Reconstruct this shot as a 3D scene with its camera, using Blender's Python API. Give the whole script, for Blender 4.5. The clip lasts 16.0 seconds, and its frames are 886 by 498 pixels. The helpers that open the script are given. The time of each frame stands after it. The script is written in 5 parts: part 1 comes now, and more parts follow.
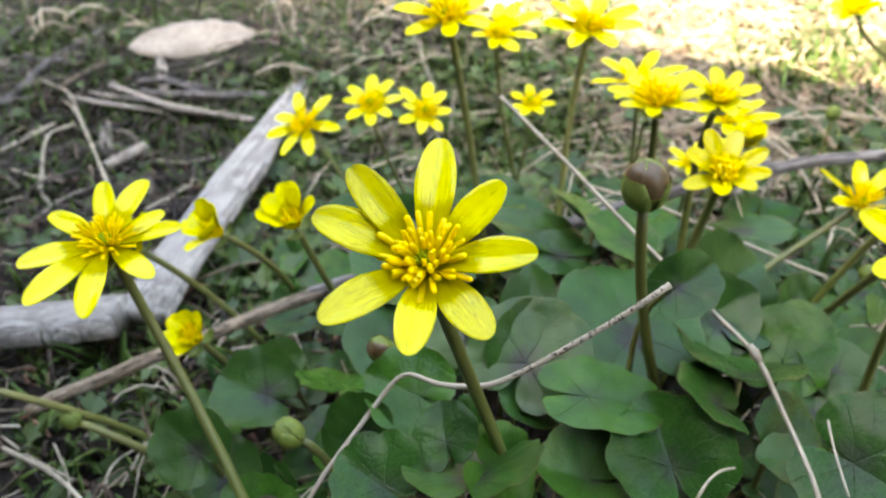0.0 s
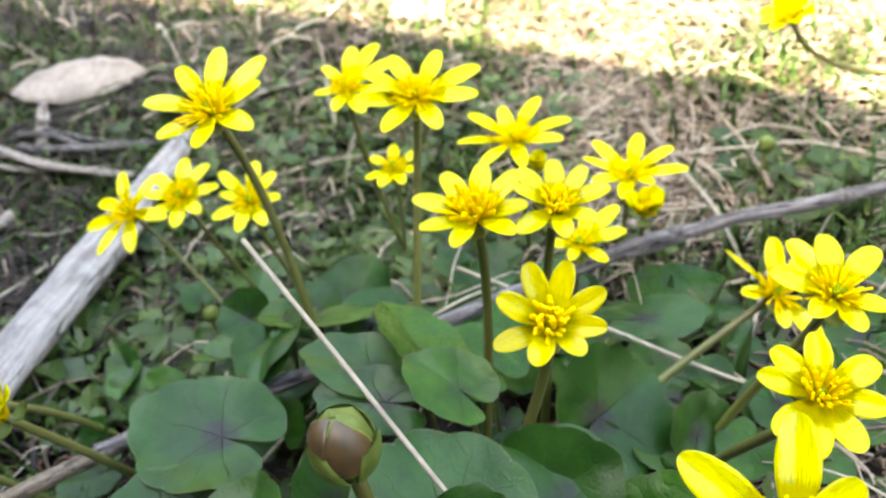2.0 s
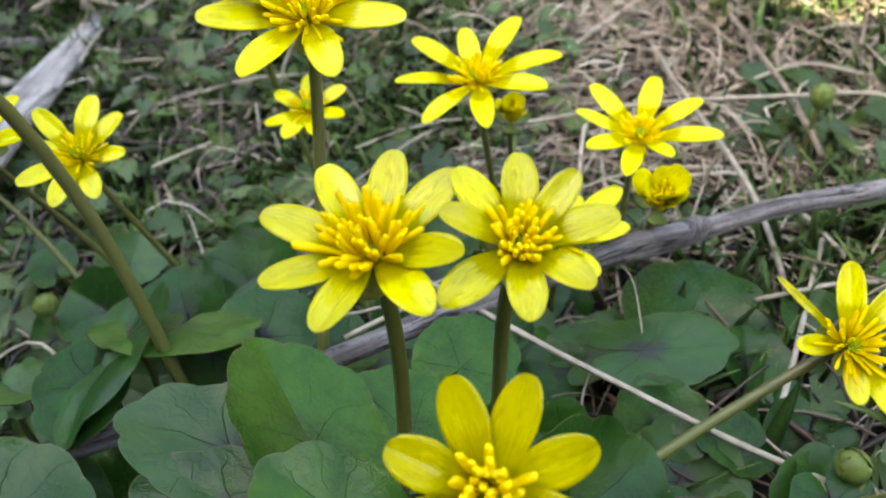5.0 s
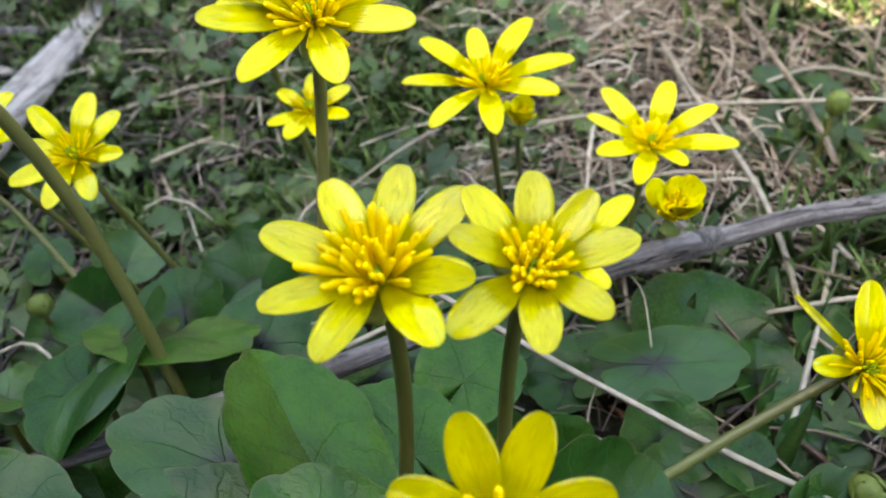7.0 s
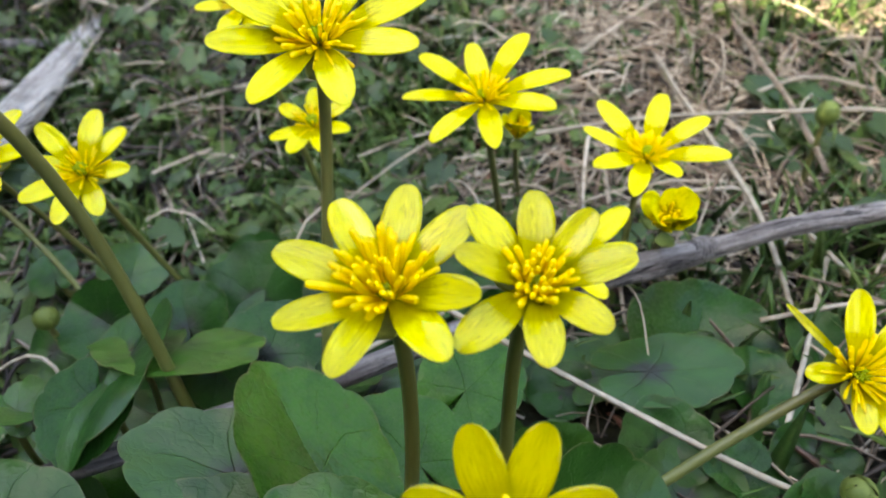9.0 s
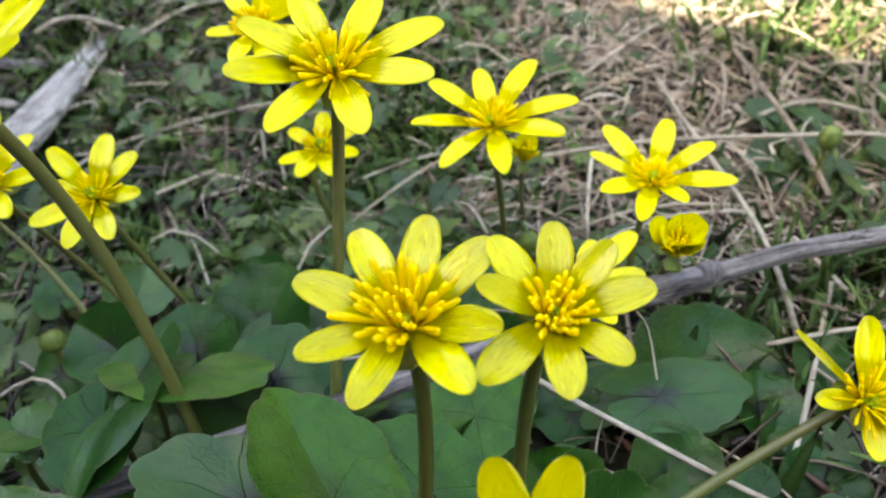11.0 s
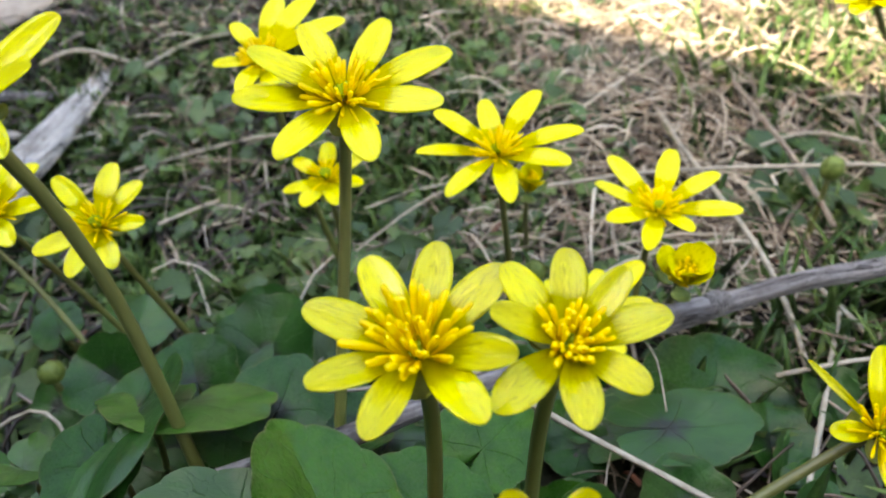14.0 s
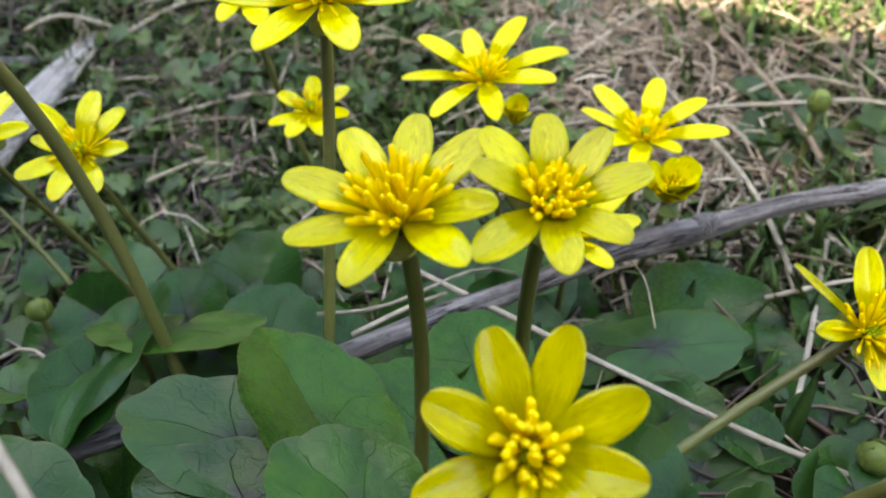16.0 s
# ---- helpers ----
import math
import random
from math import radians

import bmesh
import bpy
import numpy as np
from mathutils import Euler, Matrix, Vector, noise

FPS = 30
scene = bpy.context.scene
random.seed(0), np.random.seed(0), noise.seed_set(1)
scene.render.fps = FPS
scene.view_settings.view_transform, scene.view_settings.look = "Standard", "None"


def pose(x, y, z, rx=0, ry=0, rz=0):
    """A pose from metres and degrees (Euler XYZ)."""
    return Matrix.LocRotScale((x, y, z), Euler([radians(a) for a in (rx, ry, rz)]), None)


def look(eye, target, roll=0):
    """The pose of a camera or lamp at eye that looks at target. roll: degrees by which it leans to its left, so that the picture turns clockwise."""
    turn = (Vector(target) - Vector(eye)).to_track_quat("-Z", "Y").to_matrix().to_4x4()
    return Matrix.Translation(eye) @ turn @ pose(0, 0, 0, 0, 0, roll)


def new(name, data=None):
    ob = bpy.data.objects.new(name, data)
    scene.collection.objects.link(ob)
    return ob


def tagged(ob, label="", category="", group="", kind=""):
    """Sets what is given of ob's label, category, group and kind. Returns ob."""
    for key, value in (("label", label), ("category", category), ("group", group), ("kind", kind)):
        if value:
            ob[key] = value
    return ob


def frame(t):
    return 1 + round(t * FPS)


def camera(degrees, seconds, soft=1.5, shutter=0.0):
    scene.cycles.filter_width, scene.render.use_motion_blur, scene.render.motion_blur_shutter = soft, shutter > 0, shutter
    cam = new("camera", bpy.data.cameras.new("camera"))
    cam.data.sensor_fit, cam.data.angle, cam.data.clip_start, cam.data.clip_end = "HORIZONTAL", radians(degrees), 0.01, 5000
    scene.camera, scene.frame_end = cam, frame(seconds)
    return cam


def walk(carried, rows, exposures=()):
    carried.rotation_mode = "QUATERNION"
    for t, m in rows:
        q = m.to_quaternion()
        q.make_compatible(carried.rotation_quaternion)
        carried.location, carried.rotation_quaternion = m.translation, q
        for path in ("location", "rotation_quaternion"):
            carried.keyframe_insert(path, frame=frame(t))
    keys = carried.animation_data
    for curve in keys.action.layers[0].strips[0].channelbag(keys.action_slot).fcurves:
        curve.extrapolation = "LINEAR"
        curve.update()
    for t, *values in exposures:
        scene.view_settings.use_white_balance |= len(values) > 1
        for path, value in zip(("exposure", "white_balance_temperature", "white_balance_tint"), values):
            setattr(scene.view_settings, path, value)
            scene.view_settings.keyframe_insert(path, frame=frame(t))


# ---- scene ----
cam = camera(66.0, 16.0, 2.0)
cam.data.dof.use_dof, cam.data.dof.focus_distance, cam.data.dof.aperture_fstop = True, 0.145, 20.0
PATH = [
    (0, (0.02644, 0.00181, 0.20461), (0.01535, 0.43690, -0.04151), -0.34),
    (0.5, (0.02767, 0.00324, 0.20523), (0.01563, 0.43796, -0.04149), -0.41),
    (1, (0.04240, 0.01284, 0.20539), (0.02903, 0.44618, -0.04367), -1.29),
    (1.5, (0.07795, 0.05426, 0.21371), (0.06212, 0.48390, -0.04155), -3.94),
    (2, (0.10307, 0.08921, 0.22005), (0.08607, 0.51647, -0.03911), -4.76),
    (2.5, (0.12379, 0.12609, 0.19924), (0.11108, 0.55356, -0.05982), -5.51),
    (3, (0.12203, 0.15836, 0.18950), (0.11632, 0.58253, -0.07515), -4.98),
    (3.5, (0.12560, 0.17162, 0.19045), (0.12266, 0.58749, -0.08711), -4.92),
    (4, (0.12380, 0.17545, 0.19247), (0.12152, 0.57846, -0.10346), -3.84),
    (4.2, (0.12090, 0.17687, 0.19307), (0.12010, 0.57564, -0.10856), -2.81),
    (6.3, (0.11969, 0.19268, 0.19202), (0.10891, 0.57468, -0.13042), -0.83),
    (6.5, (0.11893, 0.19177, 0.19249), (0.10919, 0.57480, -0.12874), -0.65),
    (7, (0.11890, 0.19211, 0.19288), (0.11024, 0.57550, -0.12796), -0.63),
    (7.5, (0.11881, 0.19128, 0.19396), (0.11085, 0.57591, -0.12541), -0.93),
    (8, (0.11795, 0.19005, 0.19650), (0.11107, 0.57517, -0.12231), -0.94),
    (10.5, (0.11544, 0.18992, 0.19829), (0.11317, 0.57994, -0.11458), -0.29),
    (11, (0.11317, 0.19077, 0.19970), (0.11117, 0.58423, -0.10881), -0.26),
    (11.5, (0.11193, 0.19207, 0.20065), (0.11068, 0.59090, -0.10089), -0.34),
    (12, (0.11111, 0.19211, 0.20112), (0.10979, 0.59575, -0.09396), -0.41),
    (12.5, (0.11114, 0.19210, 0.20156), (0.11025, 0.59845, -0.08978), -0.34),
    (13, (0.11059, 0.19302, 0.20109), (0.10953, 0.60143, -0.08736), -0.38),
    (13.5, (0.11064, 0.19236, 0.19931), (0.10977, 0.60092, -0.08892), -0.24),
    (14, (0.11084, 0.19139, 0.19801), (0.11014, 0.59908, -0.09146), -0.13),
    (14.5, (0.11058, 0.19083, 0.19737), (0.11051, 0.59737, -0.09370), -0.17),
    (15, (0.11075, 0.18975, 0.19695), (0.11076, 0.59523, -0.09561), -0.36),
    (15.5, (0.11159, 0.18710, 0.19536), (0.11187, 0.59146, -0.09874), -0.61),
    (16, (0.11298, 0.17974, 0.18094), (0.11602, 0.58308, -0.11453), -0.93),
]
LIGHTER = [(0.0, 4.05, 9700, 8), (1.0, 4.08, 9700, 8), (1.5, 4.12, 9500, 8), (2.5, 3.94, 9100, 8), (3.5, 3.61, 8700, 8), (12.5, 3.54, 8700, 8), (16.0, 3.48, 8700, 8)]
walk(cam, [(t, look(eye, target, roll)) for t, eye, target, roll in PATH], LIGHTER)

# ---- sky, sun and the shade ----
SUN_EL, SUN_AZ = radians(42), radians(225)
world = bpy.data.worlds.new("sky")
scene.world = world
world.use_nodes = True
wn, wl = world.node_tree.nodes, world.node_tree.links
sky = wn.new("ShaderNodeTexSky")
sky.sky_type, sky.sun_disc = "NISHITA", False
sky.sun_elevation, sky.sun_rotation = SUN_EL, SUN_AZ
sky.air_density, sky.dust_density, sky.ozone_density = 1.0, 1.4, 1.0
wl.new(sky.outputs[0], wn["Background"].inputs[0])
wn["Background"].inputs[1].default_value = 0.15
sun = new("sun", bpy.data.lights.new("sun", "SUN"))
sun.data.energy, sun.data.angle, sun.data.color = 2.6, radians(0.55), (1.0, 0.95, 0.86)
SUN_DIR = Vector((math.sin(SUN_AZ) * math.cos(SUN_EL), math.cos(SUN_AZ) * math.cos(SUN_EL), math.sin(SUN_EL)))
sun.matrix_world = look(SUN_DIR * 20, (0, 0, 0))


# ---- materials ----
class Mat:
    """A node material with short calls for its nodes."""

    def __init__(self, name, rough=0.5, spec=0.5):
        self.m = bpy.data.materials.new(name)
        self.m.use_nodes = True
        self.n, self.l = self.m.node_tree.nodes, self.m.node_tree.links
        self.b = self.n["Principled BSDF"]
        self.set("Roughness", rough)
        self.set("Specular IOR Level", spec)

    def put(self, socket, value):
        if isinstance(value, bpy.types.NodeSocket):
            self.l.new(value, socket)
        elif isinstance(value, (tuple, list)) and len(value) == 3 and socket.type == "RGBA":
            socket.default_value = (*value, 1)
        else:
            socket.default_value = value

    def set(self, key, value):
        self.put(self.b.inputs[key], value)
        return self

    def attr(self, name):
        a = self.n.new("ShaderNodeAttribute")
        a.attribute_name = name
        return a.outputs["Vector"]

    def xyz(self, v):
        s = self.n.new("ShaderNodeSeparateXYZ")
        self.l.new(v, s.inputs[0])
        return s.outputs

    def coord(self, kind="Object"):
        return self.n.new("ShaderNodeTexCoord").outputs[kind]

    def scaled(self, v, s):
        a = self.n.new("ShaderNodeVectorMath")
        a.operation = "MULTIPLY"
        self.l.new(v, a.inputs[0])
        a.inputs[1].default_value = s
        return a.outputs[0]

    def noise(self, v, scale, detail=3, rough=0.55):
        a = self.n.new("ShaderNodeTexNoise")
        self.l.new(v, a.inputs["Vector"])
        a.inputs["Scale"].default_value, a.inputs["Detail"].default_value, a.inputs["Roughness"].default_value = scale, detail, rough
        return a.outputs["Fac"]

    def edges(self, v, scale):
        a = self.n.new("ShaderNodeTexVoronoi")
        a.feature = "DISTANCE_TO_EDGE"
        self.l.new(v, a.inputs["Vector"])
        a.inputs["Scale"].default_value = scale
        return a.outputs["Distance"]

    def math(self, op, a, b=0.0, c=0.0):
        q = self.n.new("ShaderNodeMath")
        q.operation = op
        for i, v in enumerate((a, b, c)):
            self.put(q.inputs[i], v)
        return q.outputs[0]

    def step(self, v, lo, hi, a=0.0, b=1.0):
        q = self.n.new("ShaderNodeMapRange")
        q.interpolation_type = "SMOOTHSTEP"
        for i, x in enumerate((v, lo, hi, a, b)):
            self.put(q.inputs[i], x)
        return q.outputs[0]

    def mix(self, f, a, b, kind="MIX"):
        q = self.n.new("ShaderNodeMix")
        q.data_type, q.blend_type = "RGBA", kind
        self.put(q.inputs[0], f)
        self.put(q.inputs[6], a)
        self.put(q.inputs[7], b)
        return q.outputs[2]

    def ramp(self, f, stops):
        q = self.n.new("ShaderNodeValToRGB")
        self.l.new(f, q.inputs[0])
        e = q.color_ramp.elements
        while len(e) < len(stops):
            e.new(0.5)
        for el, (p, c) in zip(e, stops):
            el.position, el.color = p, (*c, 1)
        return q.outputs[0]

    def rand(self):
        return self.n.new("ShaderNodeObjectInfo").outputs["Random"]

    def island(self):
        return self.n.new("ShaderNodeNewGeometry").outputs["Random Per Island"]

    def bump(self, h, strength, dist):
        q = self.n.new("ShaderNodeBump")
        q.inputs["Strength"].default_value, q.inputs["Distance"].default_value = strength, dist
        self.l.new(h, q.inputs["Height"])
        self.l.new(q.outputs[0], self.b.inputs["Normal"])
        return self

    def glow_through(self, colour, weight):
        """Light that comes through a thin leaf or petal."""
        t = self.n.new("ShaderNodeBsdfTranslucent")
        self.put(t.inputs[0], colour)
        x = self.n.new("ShaderNodeMixShader")
        x.inputs[0].default_value = weight
        out = self.n["Material Output"]
        self.l.new(self.b.outputs[0], x.inputs[1])
        self.l.new(t.outputs[0], x.inputs[2])
        self.l.new(x.outputs[0], out.inputs[0])
        return self


def petal_material(name, worn, tone=((0.96, 0.89, 0.006), (0.90, 0.82, 0.004))):
    m = Mat(name)
    u, v, _ = m.xyz(m.attr("pc"))
    obj = m.rand()
    shift = m.n.new("ShaderNodeCombineXYZ")
    m.put(shift.inputs[0], m.math("MULTIPLY", u, 1.6))
    m.put(shift.inputs[1], m.math("MULTIPLY", v, 30.0))
    m.put(shift.inputs[2], m.math("MULTIPLY", obj, 40.0))
    hair = m.n.new("ShaderNodeCombineXYZ")
    m.put(hair.inputs[0], m.math("MULTIPLY", u, 3.2))
    m.put(hair.inputs[1], m.math("MULTIPLY", v, 11.0))
    m.put(hair.inputs[2], m.math("MULTIPLY", obj, 53.0))
    hairs = m.noise(hair.outputs[0], 1.9, 4, 0.7)
    streak = m.noise(shift.outputs[0], 1.6, 4, 0.65)
    blot = m.n.new("ShaderNodeCombineXYZ")
    m.put(blot.inputs[0], m.math("MULTIPLY", u, 3.0))
    m.put(blot.inputs[1], m.math("MULTIPLY", v, 3.0))
    m.put(blot.inputs[2], m.math("MULTIPLY", obj, 17.0))
    patch = m.noise(blot.outputs[0], 1.3, 3)
    # matt golden base of the petal, its edge drawn out into fine teeth
    edge = m.math("ADD", u, m.math("MULTIPLY", m.math("SUBTRACT", streak, 0.5), 0.42))
    outer = m.step(edge, 0.43, 0.50)
    bright, soft = tone
    yellow = m.mix(patch, bright, soft)
    gold = m.mix(streak, tuple(a + worn * (b - a) for a, b in zip((0.56, 0.47, 0.0), (0.34, 0.32, 0.0))), tuple(a + worn * (b - a) for a, b in zip((0.72, 0.61, 0.0), (0.55, 0.51, 0.0))))
    col = m.mix(outer, gold, yellow)
    lines = m.math("MULTIPLY", m.step(hairs, 0.465, 0.40), m.step(patch, 0.36, 0.56))
    col = m.mix(m.math("MULTIPLY", lines, 0.38 + 0.57 * worn), col, (0.40, 0.33, 0.02))
    fade = m.math("MULTIPLY", m.step(patch, 0.54, 0.70), m.math("MULTIPLY", outer, worn))
    col = m.mix(fade, col, (0.92, 0.84, 0.03))
    band = m.math("MULTIPLY", m.step(u, 0.26, 0.40), m.step(u, 0.66, 0.46))
    col = m.mix(m.math("MULTIPLY", m.math("MULTIPLY", m.step(streak, 0.50, 0.36), band), 0.55), col, (0.36, 0.27, 0.0))
    m.set("Base Color", col)
    m.set("Roughness", m.math("ADD", m.step(outer, 0, 1, 0.62, 0.30), m.math("MULTIPLY", streak, 0.20)))
    m.set("Specular IOR Level", m.step(outer, 0, 1, 0.03, 0.06))
    m.set("Coat Weight", m.math("MULTIPLY", outer, m.step(hairs, 0.40, 0.60, 0.08, 0.75)))
    m.set("Coat IOR", 1.55)
    m.set("Coat Roughness", m.math("ADD", 0.04, m.math("MULTIPLY", patch, 0.10)))
    thin = m.n.new("ShaderNodeCombineXYZ")
    m.put(thin.inputs[0], m.math("MULTIPLY", u, 5.0))
    m.put(thin.inputs[1], m.math("MULTIPLY", v, 26.0))
    m.put(thin.inputs[2], m.math("MULTIPLY", obj, 71.0))
    m.bump(m.math("ADD", m.math("MULTIPLY", m.noise(thin.outputs[0], 1.5, 3), 0.5), m.math("ADD", hairs, m.math("MULTIPLY", patch, 0.8))), 0.8, 0.0011)
    return m.glow_through(col, 0.06).m


def leaf_material(name, dark, light, blotch):
    """A fleshy leaf: veins that fan out from the stalk, a fine net between them, a thin pale rim."""
    m = Mat(name)
    x, y, _ = m.xyz(m.attr("lc"))
    rim, tooth, _ = m.xyz(m.attr("rim"))
    obj = m.rand()
    place = m.n.new("ShaderNodeCombineXYZ")
    m.put(place.inputs[0], x)
    m.put(place.inputs[1], y)
    m.put(place.inputs[2], m.math("MULTIPLY", obj, 30.0))
    p = place.outputs[0]
    wob, wob2 = m.noise(p, 2.6, 3), m.noise(m.scaled(p, (1, 1, 1.7)), 3.4, 3)
    bent = m.n.new("ShaderNodeCombineXYZ")
    m.put(bent.inputs[0], m.math("ADD", x, m.math("MULTIPLY", wob, 0.55)))
    m.put(bent.inputs[1], m.math("ADD", y, m.math("MULTIPLY", wob2, 0.55)))
    m.put(bent.inputs[2], m.math("MULTIPLY", obj, 30.0))
    r = m.math("SQRT", m.math("ADD", m.math("MULTIPLY", x, x), m.math("MULTIPLY", y, y)))
    sway = m.math("MULTIPLY", m.math("SUBTRACT", wob, 0.5), m.math("MULTIPLY", r, 0.8))
    lean = m.math("MULTIPLY", m.math("MULTIPLY", x, r), -0.35)
    ang = m.math("ADD", m.math("ADD", m.math("ARCTAN2", x, y), sway), lean)
    rib = m.math("MULTIPLY", m.math("ABSOLUTE", m.math("SINE", m.math("MULTIPLY", ang, 3.0))), m.math("ADD", m.math("MULTIPLY", r, 0.8), 0.02))
    ribs = m.math("MULTIPLY", m.step(rib, 0.024, 0.0), m.step(r, 1.0, 0.45))
    twice = m.math("MULTIPLY", m.math("ABSOLUTE", m.math("COSINE", m.math("MULTIPLY", ang, 3.0))), m.math("ADD", m.math("MULTIPLY", r, 0.8), 0.02))
    forks = m.math("MULTIPLY", m.math("MULTIPLY", m.step(twice, 0.020, 0.0), m.step(r, 0.30, 0.45)), m.step(r, 0.95, 0.6))
    ribs = m.math("MAXIMUM", ribs, m.math("MULTIPLY", forks, 0.6))
    net = m.edges(m.scaled(bent.outputs[0], (1.0, 0.8, 1.0)), 3.6)
    mesh = m.edges(m.scaled(bent.outputs[0], (1.0, 0.9, 1.0)), 9.5)
    lines = m.math("MULTIPLY", m.step(net, 0.045, 0.0), m.step(wob2, 0.38, 0.54))
    patch = m.noise(p, 1.5, 4)
    fine = m.noise(p, 30.0, 4, 0.65)
    mid = m.noise(p, 5.5, 4, 0.6)
    col = m.mix(m.step(patch, 0.35, 0.65), dark, light)
    col = m.mix(m.math("MULTIPLY", m.step(obj, 0.45, 1.0), 0.6), col, m.mix(patch, (0.016, 0.060, 0.008), (0.034, 0.094, 0.012)))
    col = m.mix(m.math("MULTIPLY", m.step(mid, 0.42, 0.66), 0.35), col, (0.009, 0.042, 0.007))
    col = m.mix(m.math("MULTIPLY", m.step(fine, 0.45, 0.7), 0.24), col, (0.030, 0.080, 0.016))
    col = m.mix(m.math("MULTIPLY", m.step(mesh, 0.06, 0.0), 0.10), col, (0.007, 0.030, 0.008))
    zone = m.math("MULTIPLY", m.step(m.math("ADD", r, m.math("MULTIPLY", mid, 0.60)), 0.66, 0.36), m.step(obj, 0.0, 0.5, 0.25, 0.95))
    col = m.mix(m.math("MULTIPLY", zone, blotch), col, (0.020, 0.012, 0.020))
    vein = m.math("MAXIMUM", m.math("MULTIPLY", ribs, 0.42), m.math("MULTIPLY", lines, 0.16))
    near = m.step(r, 0.55, 0.12)
    veincol = m.mix(m.math("MULTIPLY", near, blotch), (0.006, 0.022, 0.008) if blotch > 0.5 else (0.030, 0.105, 0.018), (0.011, 0.006, 0.008) if blotch > 0.5 else (0.060, 0.140, 0.040))
    col = m.mix(m.math("MULTIPLY", vein, m.step(obj, 0.0, 1.0, 0.55, 0.9)), col, veincol)
    brown = m.math("MULTIPLY", m.step(rim, 0.972, 0.997), m.step(wob, 0.40, 0.62, 0.15, 0.85))
    col = m.mix(brown, col, (0.070, 0.085, 0.030))
    col = m.mix(m.math("MULTIPLY", m.step(m.math("MULTIPLY", rim, tooth), 0.93, 0.985), 0.7), col, (0.30, 0.27, 0.18))
    spots = m.math("MULTIPLY", m.step(m.noise(p, 11.0, 2), 0.70, 0.76), 0.5)
    col = m.mix(spots, col, (0.075, 0.075, 0.035))
    m.set("Base Color", col)
    m.set("Roughness", m.math("ADD", m.step(obj, 0.0, 1.0, 0.26, 0.38), m.math("MULTIPLY", m.math("SUBTRACT", fine, 0.5), 0.30)))
    m.set("Specular IOR Level", m.step(obj, 0.0, 1.0, 0.18, 0.36))
    puff = m.math("ADD", m.math("MULTIPLY", m.step(net, 0.0, 0.16), 0.07), m.math("MULTIPLY", m.step(mesh, 0.0, 0.12), 0.04))
    h = m.math("ADD", puff, m.math("ADD", m.math("MULTIPLY", mid, 0.05), m.math("MULTIPLY", fine, 0.04)))
    m.bump(m.math("SUBTRACT", h, m.math("MULTIPLY", ribs, 0.26)), 0.7, 0.0011)
    return m.glow_through(m.mix(0.5, col, (0.05, 0.13, 0.012)), 0.08).m


def stem_material(name, low, high):
    """Green at the foot, flushed brown towards the flower."""
    m = Mat(name, 0.42)
    u, v, _ = m.xyz(m.attr("pc"))
    o = m.scaled(m.coord(), (500, 500, 90))
    n = m.noise(o, 1.0, 3)
    red = m.math("MULTIPLY", m.step(u, 0.02, 0.75), m.step(m.rand(), 0.0, 1.0, 0.65, 1.0))
    col = m.mix(red, m.mix(n, (0.120, 0.155, 0.034), (0.175, 0.205, 0.056)), m.mix(n, low, high))
    col = m.mix(1.0, col, m.ramp(m.rand(), [(0.0, (0.70, 0.70, 0.68)), (0.5, (0.82, 0.81, 0.79)), (1.0, (0.96, 0.96, 0.94))]), "MULTIPLY")
    m.set("Base Color", col)
    m.bump(n, 0.3, 0.0004)
    return m.m


def plain(name, a, b, scale=300.0, rough=0.5, bump=0.3, dist=0.0004, stretch=(1, 1, 1), spread=0.0, glow=0.0, spec=0.5):
    """Two tones over noise of two sizes, each piece lighter or darker by itself."""
    m = Mat(name, rough, spec)
    o = m.scaled(m.coord(), stretch)
    n = m.noise(o, scale, 4)
    big = m.noise(o, scale * 0.17, 3)
    col = m.mix(m.step(n, 0.3, 0.7), a, b)
    col = m.mix(m.math("MULTIPLY", m.step(big, 0.45, 0.7), 0.45), col, tuple(0.55 * c for c in a))
    if spread:
        col = m.mix(1.0, col, m.ramp(m.rand(), [(0.0, (1 - spread,) * 3), (1.0, (1.0, 1.0, 1.0))]), "MULTIPLY")
    m.set("Base Color", col)
    m.bump(n, bump, dist)
    if glow:
        m.glow_through(col, glow)
    return m.m


def litter_material(name, stops, rough=0.6, glow=0.0, spec=0.4, scale=900.0):
    """Many small pieces in one mesh, each of its own tone."""
    m = Mat(name, rough, spec)
    col = m.ramp(m.island(), stops)
    n = m.noise(m.coord(), scale, 3)
    col = m.mix(1.0, col, m.ramp(n, [(0.25, (0.62, 0.60, 0.58)), (0.7, (1.0, 1.0, 1.0))]), "MULTIPLY")
    m.set("Base Color", col)
    m.bump(n, 0.3, 0.0005)
    if glow:
        m.glow_through(col, glow)
    return m.m


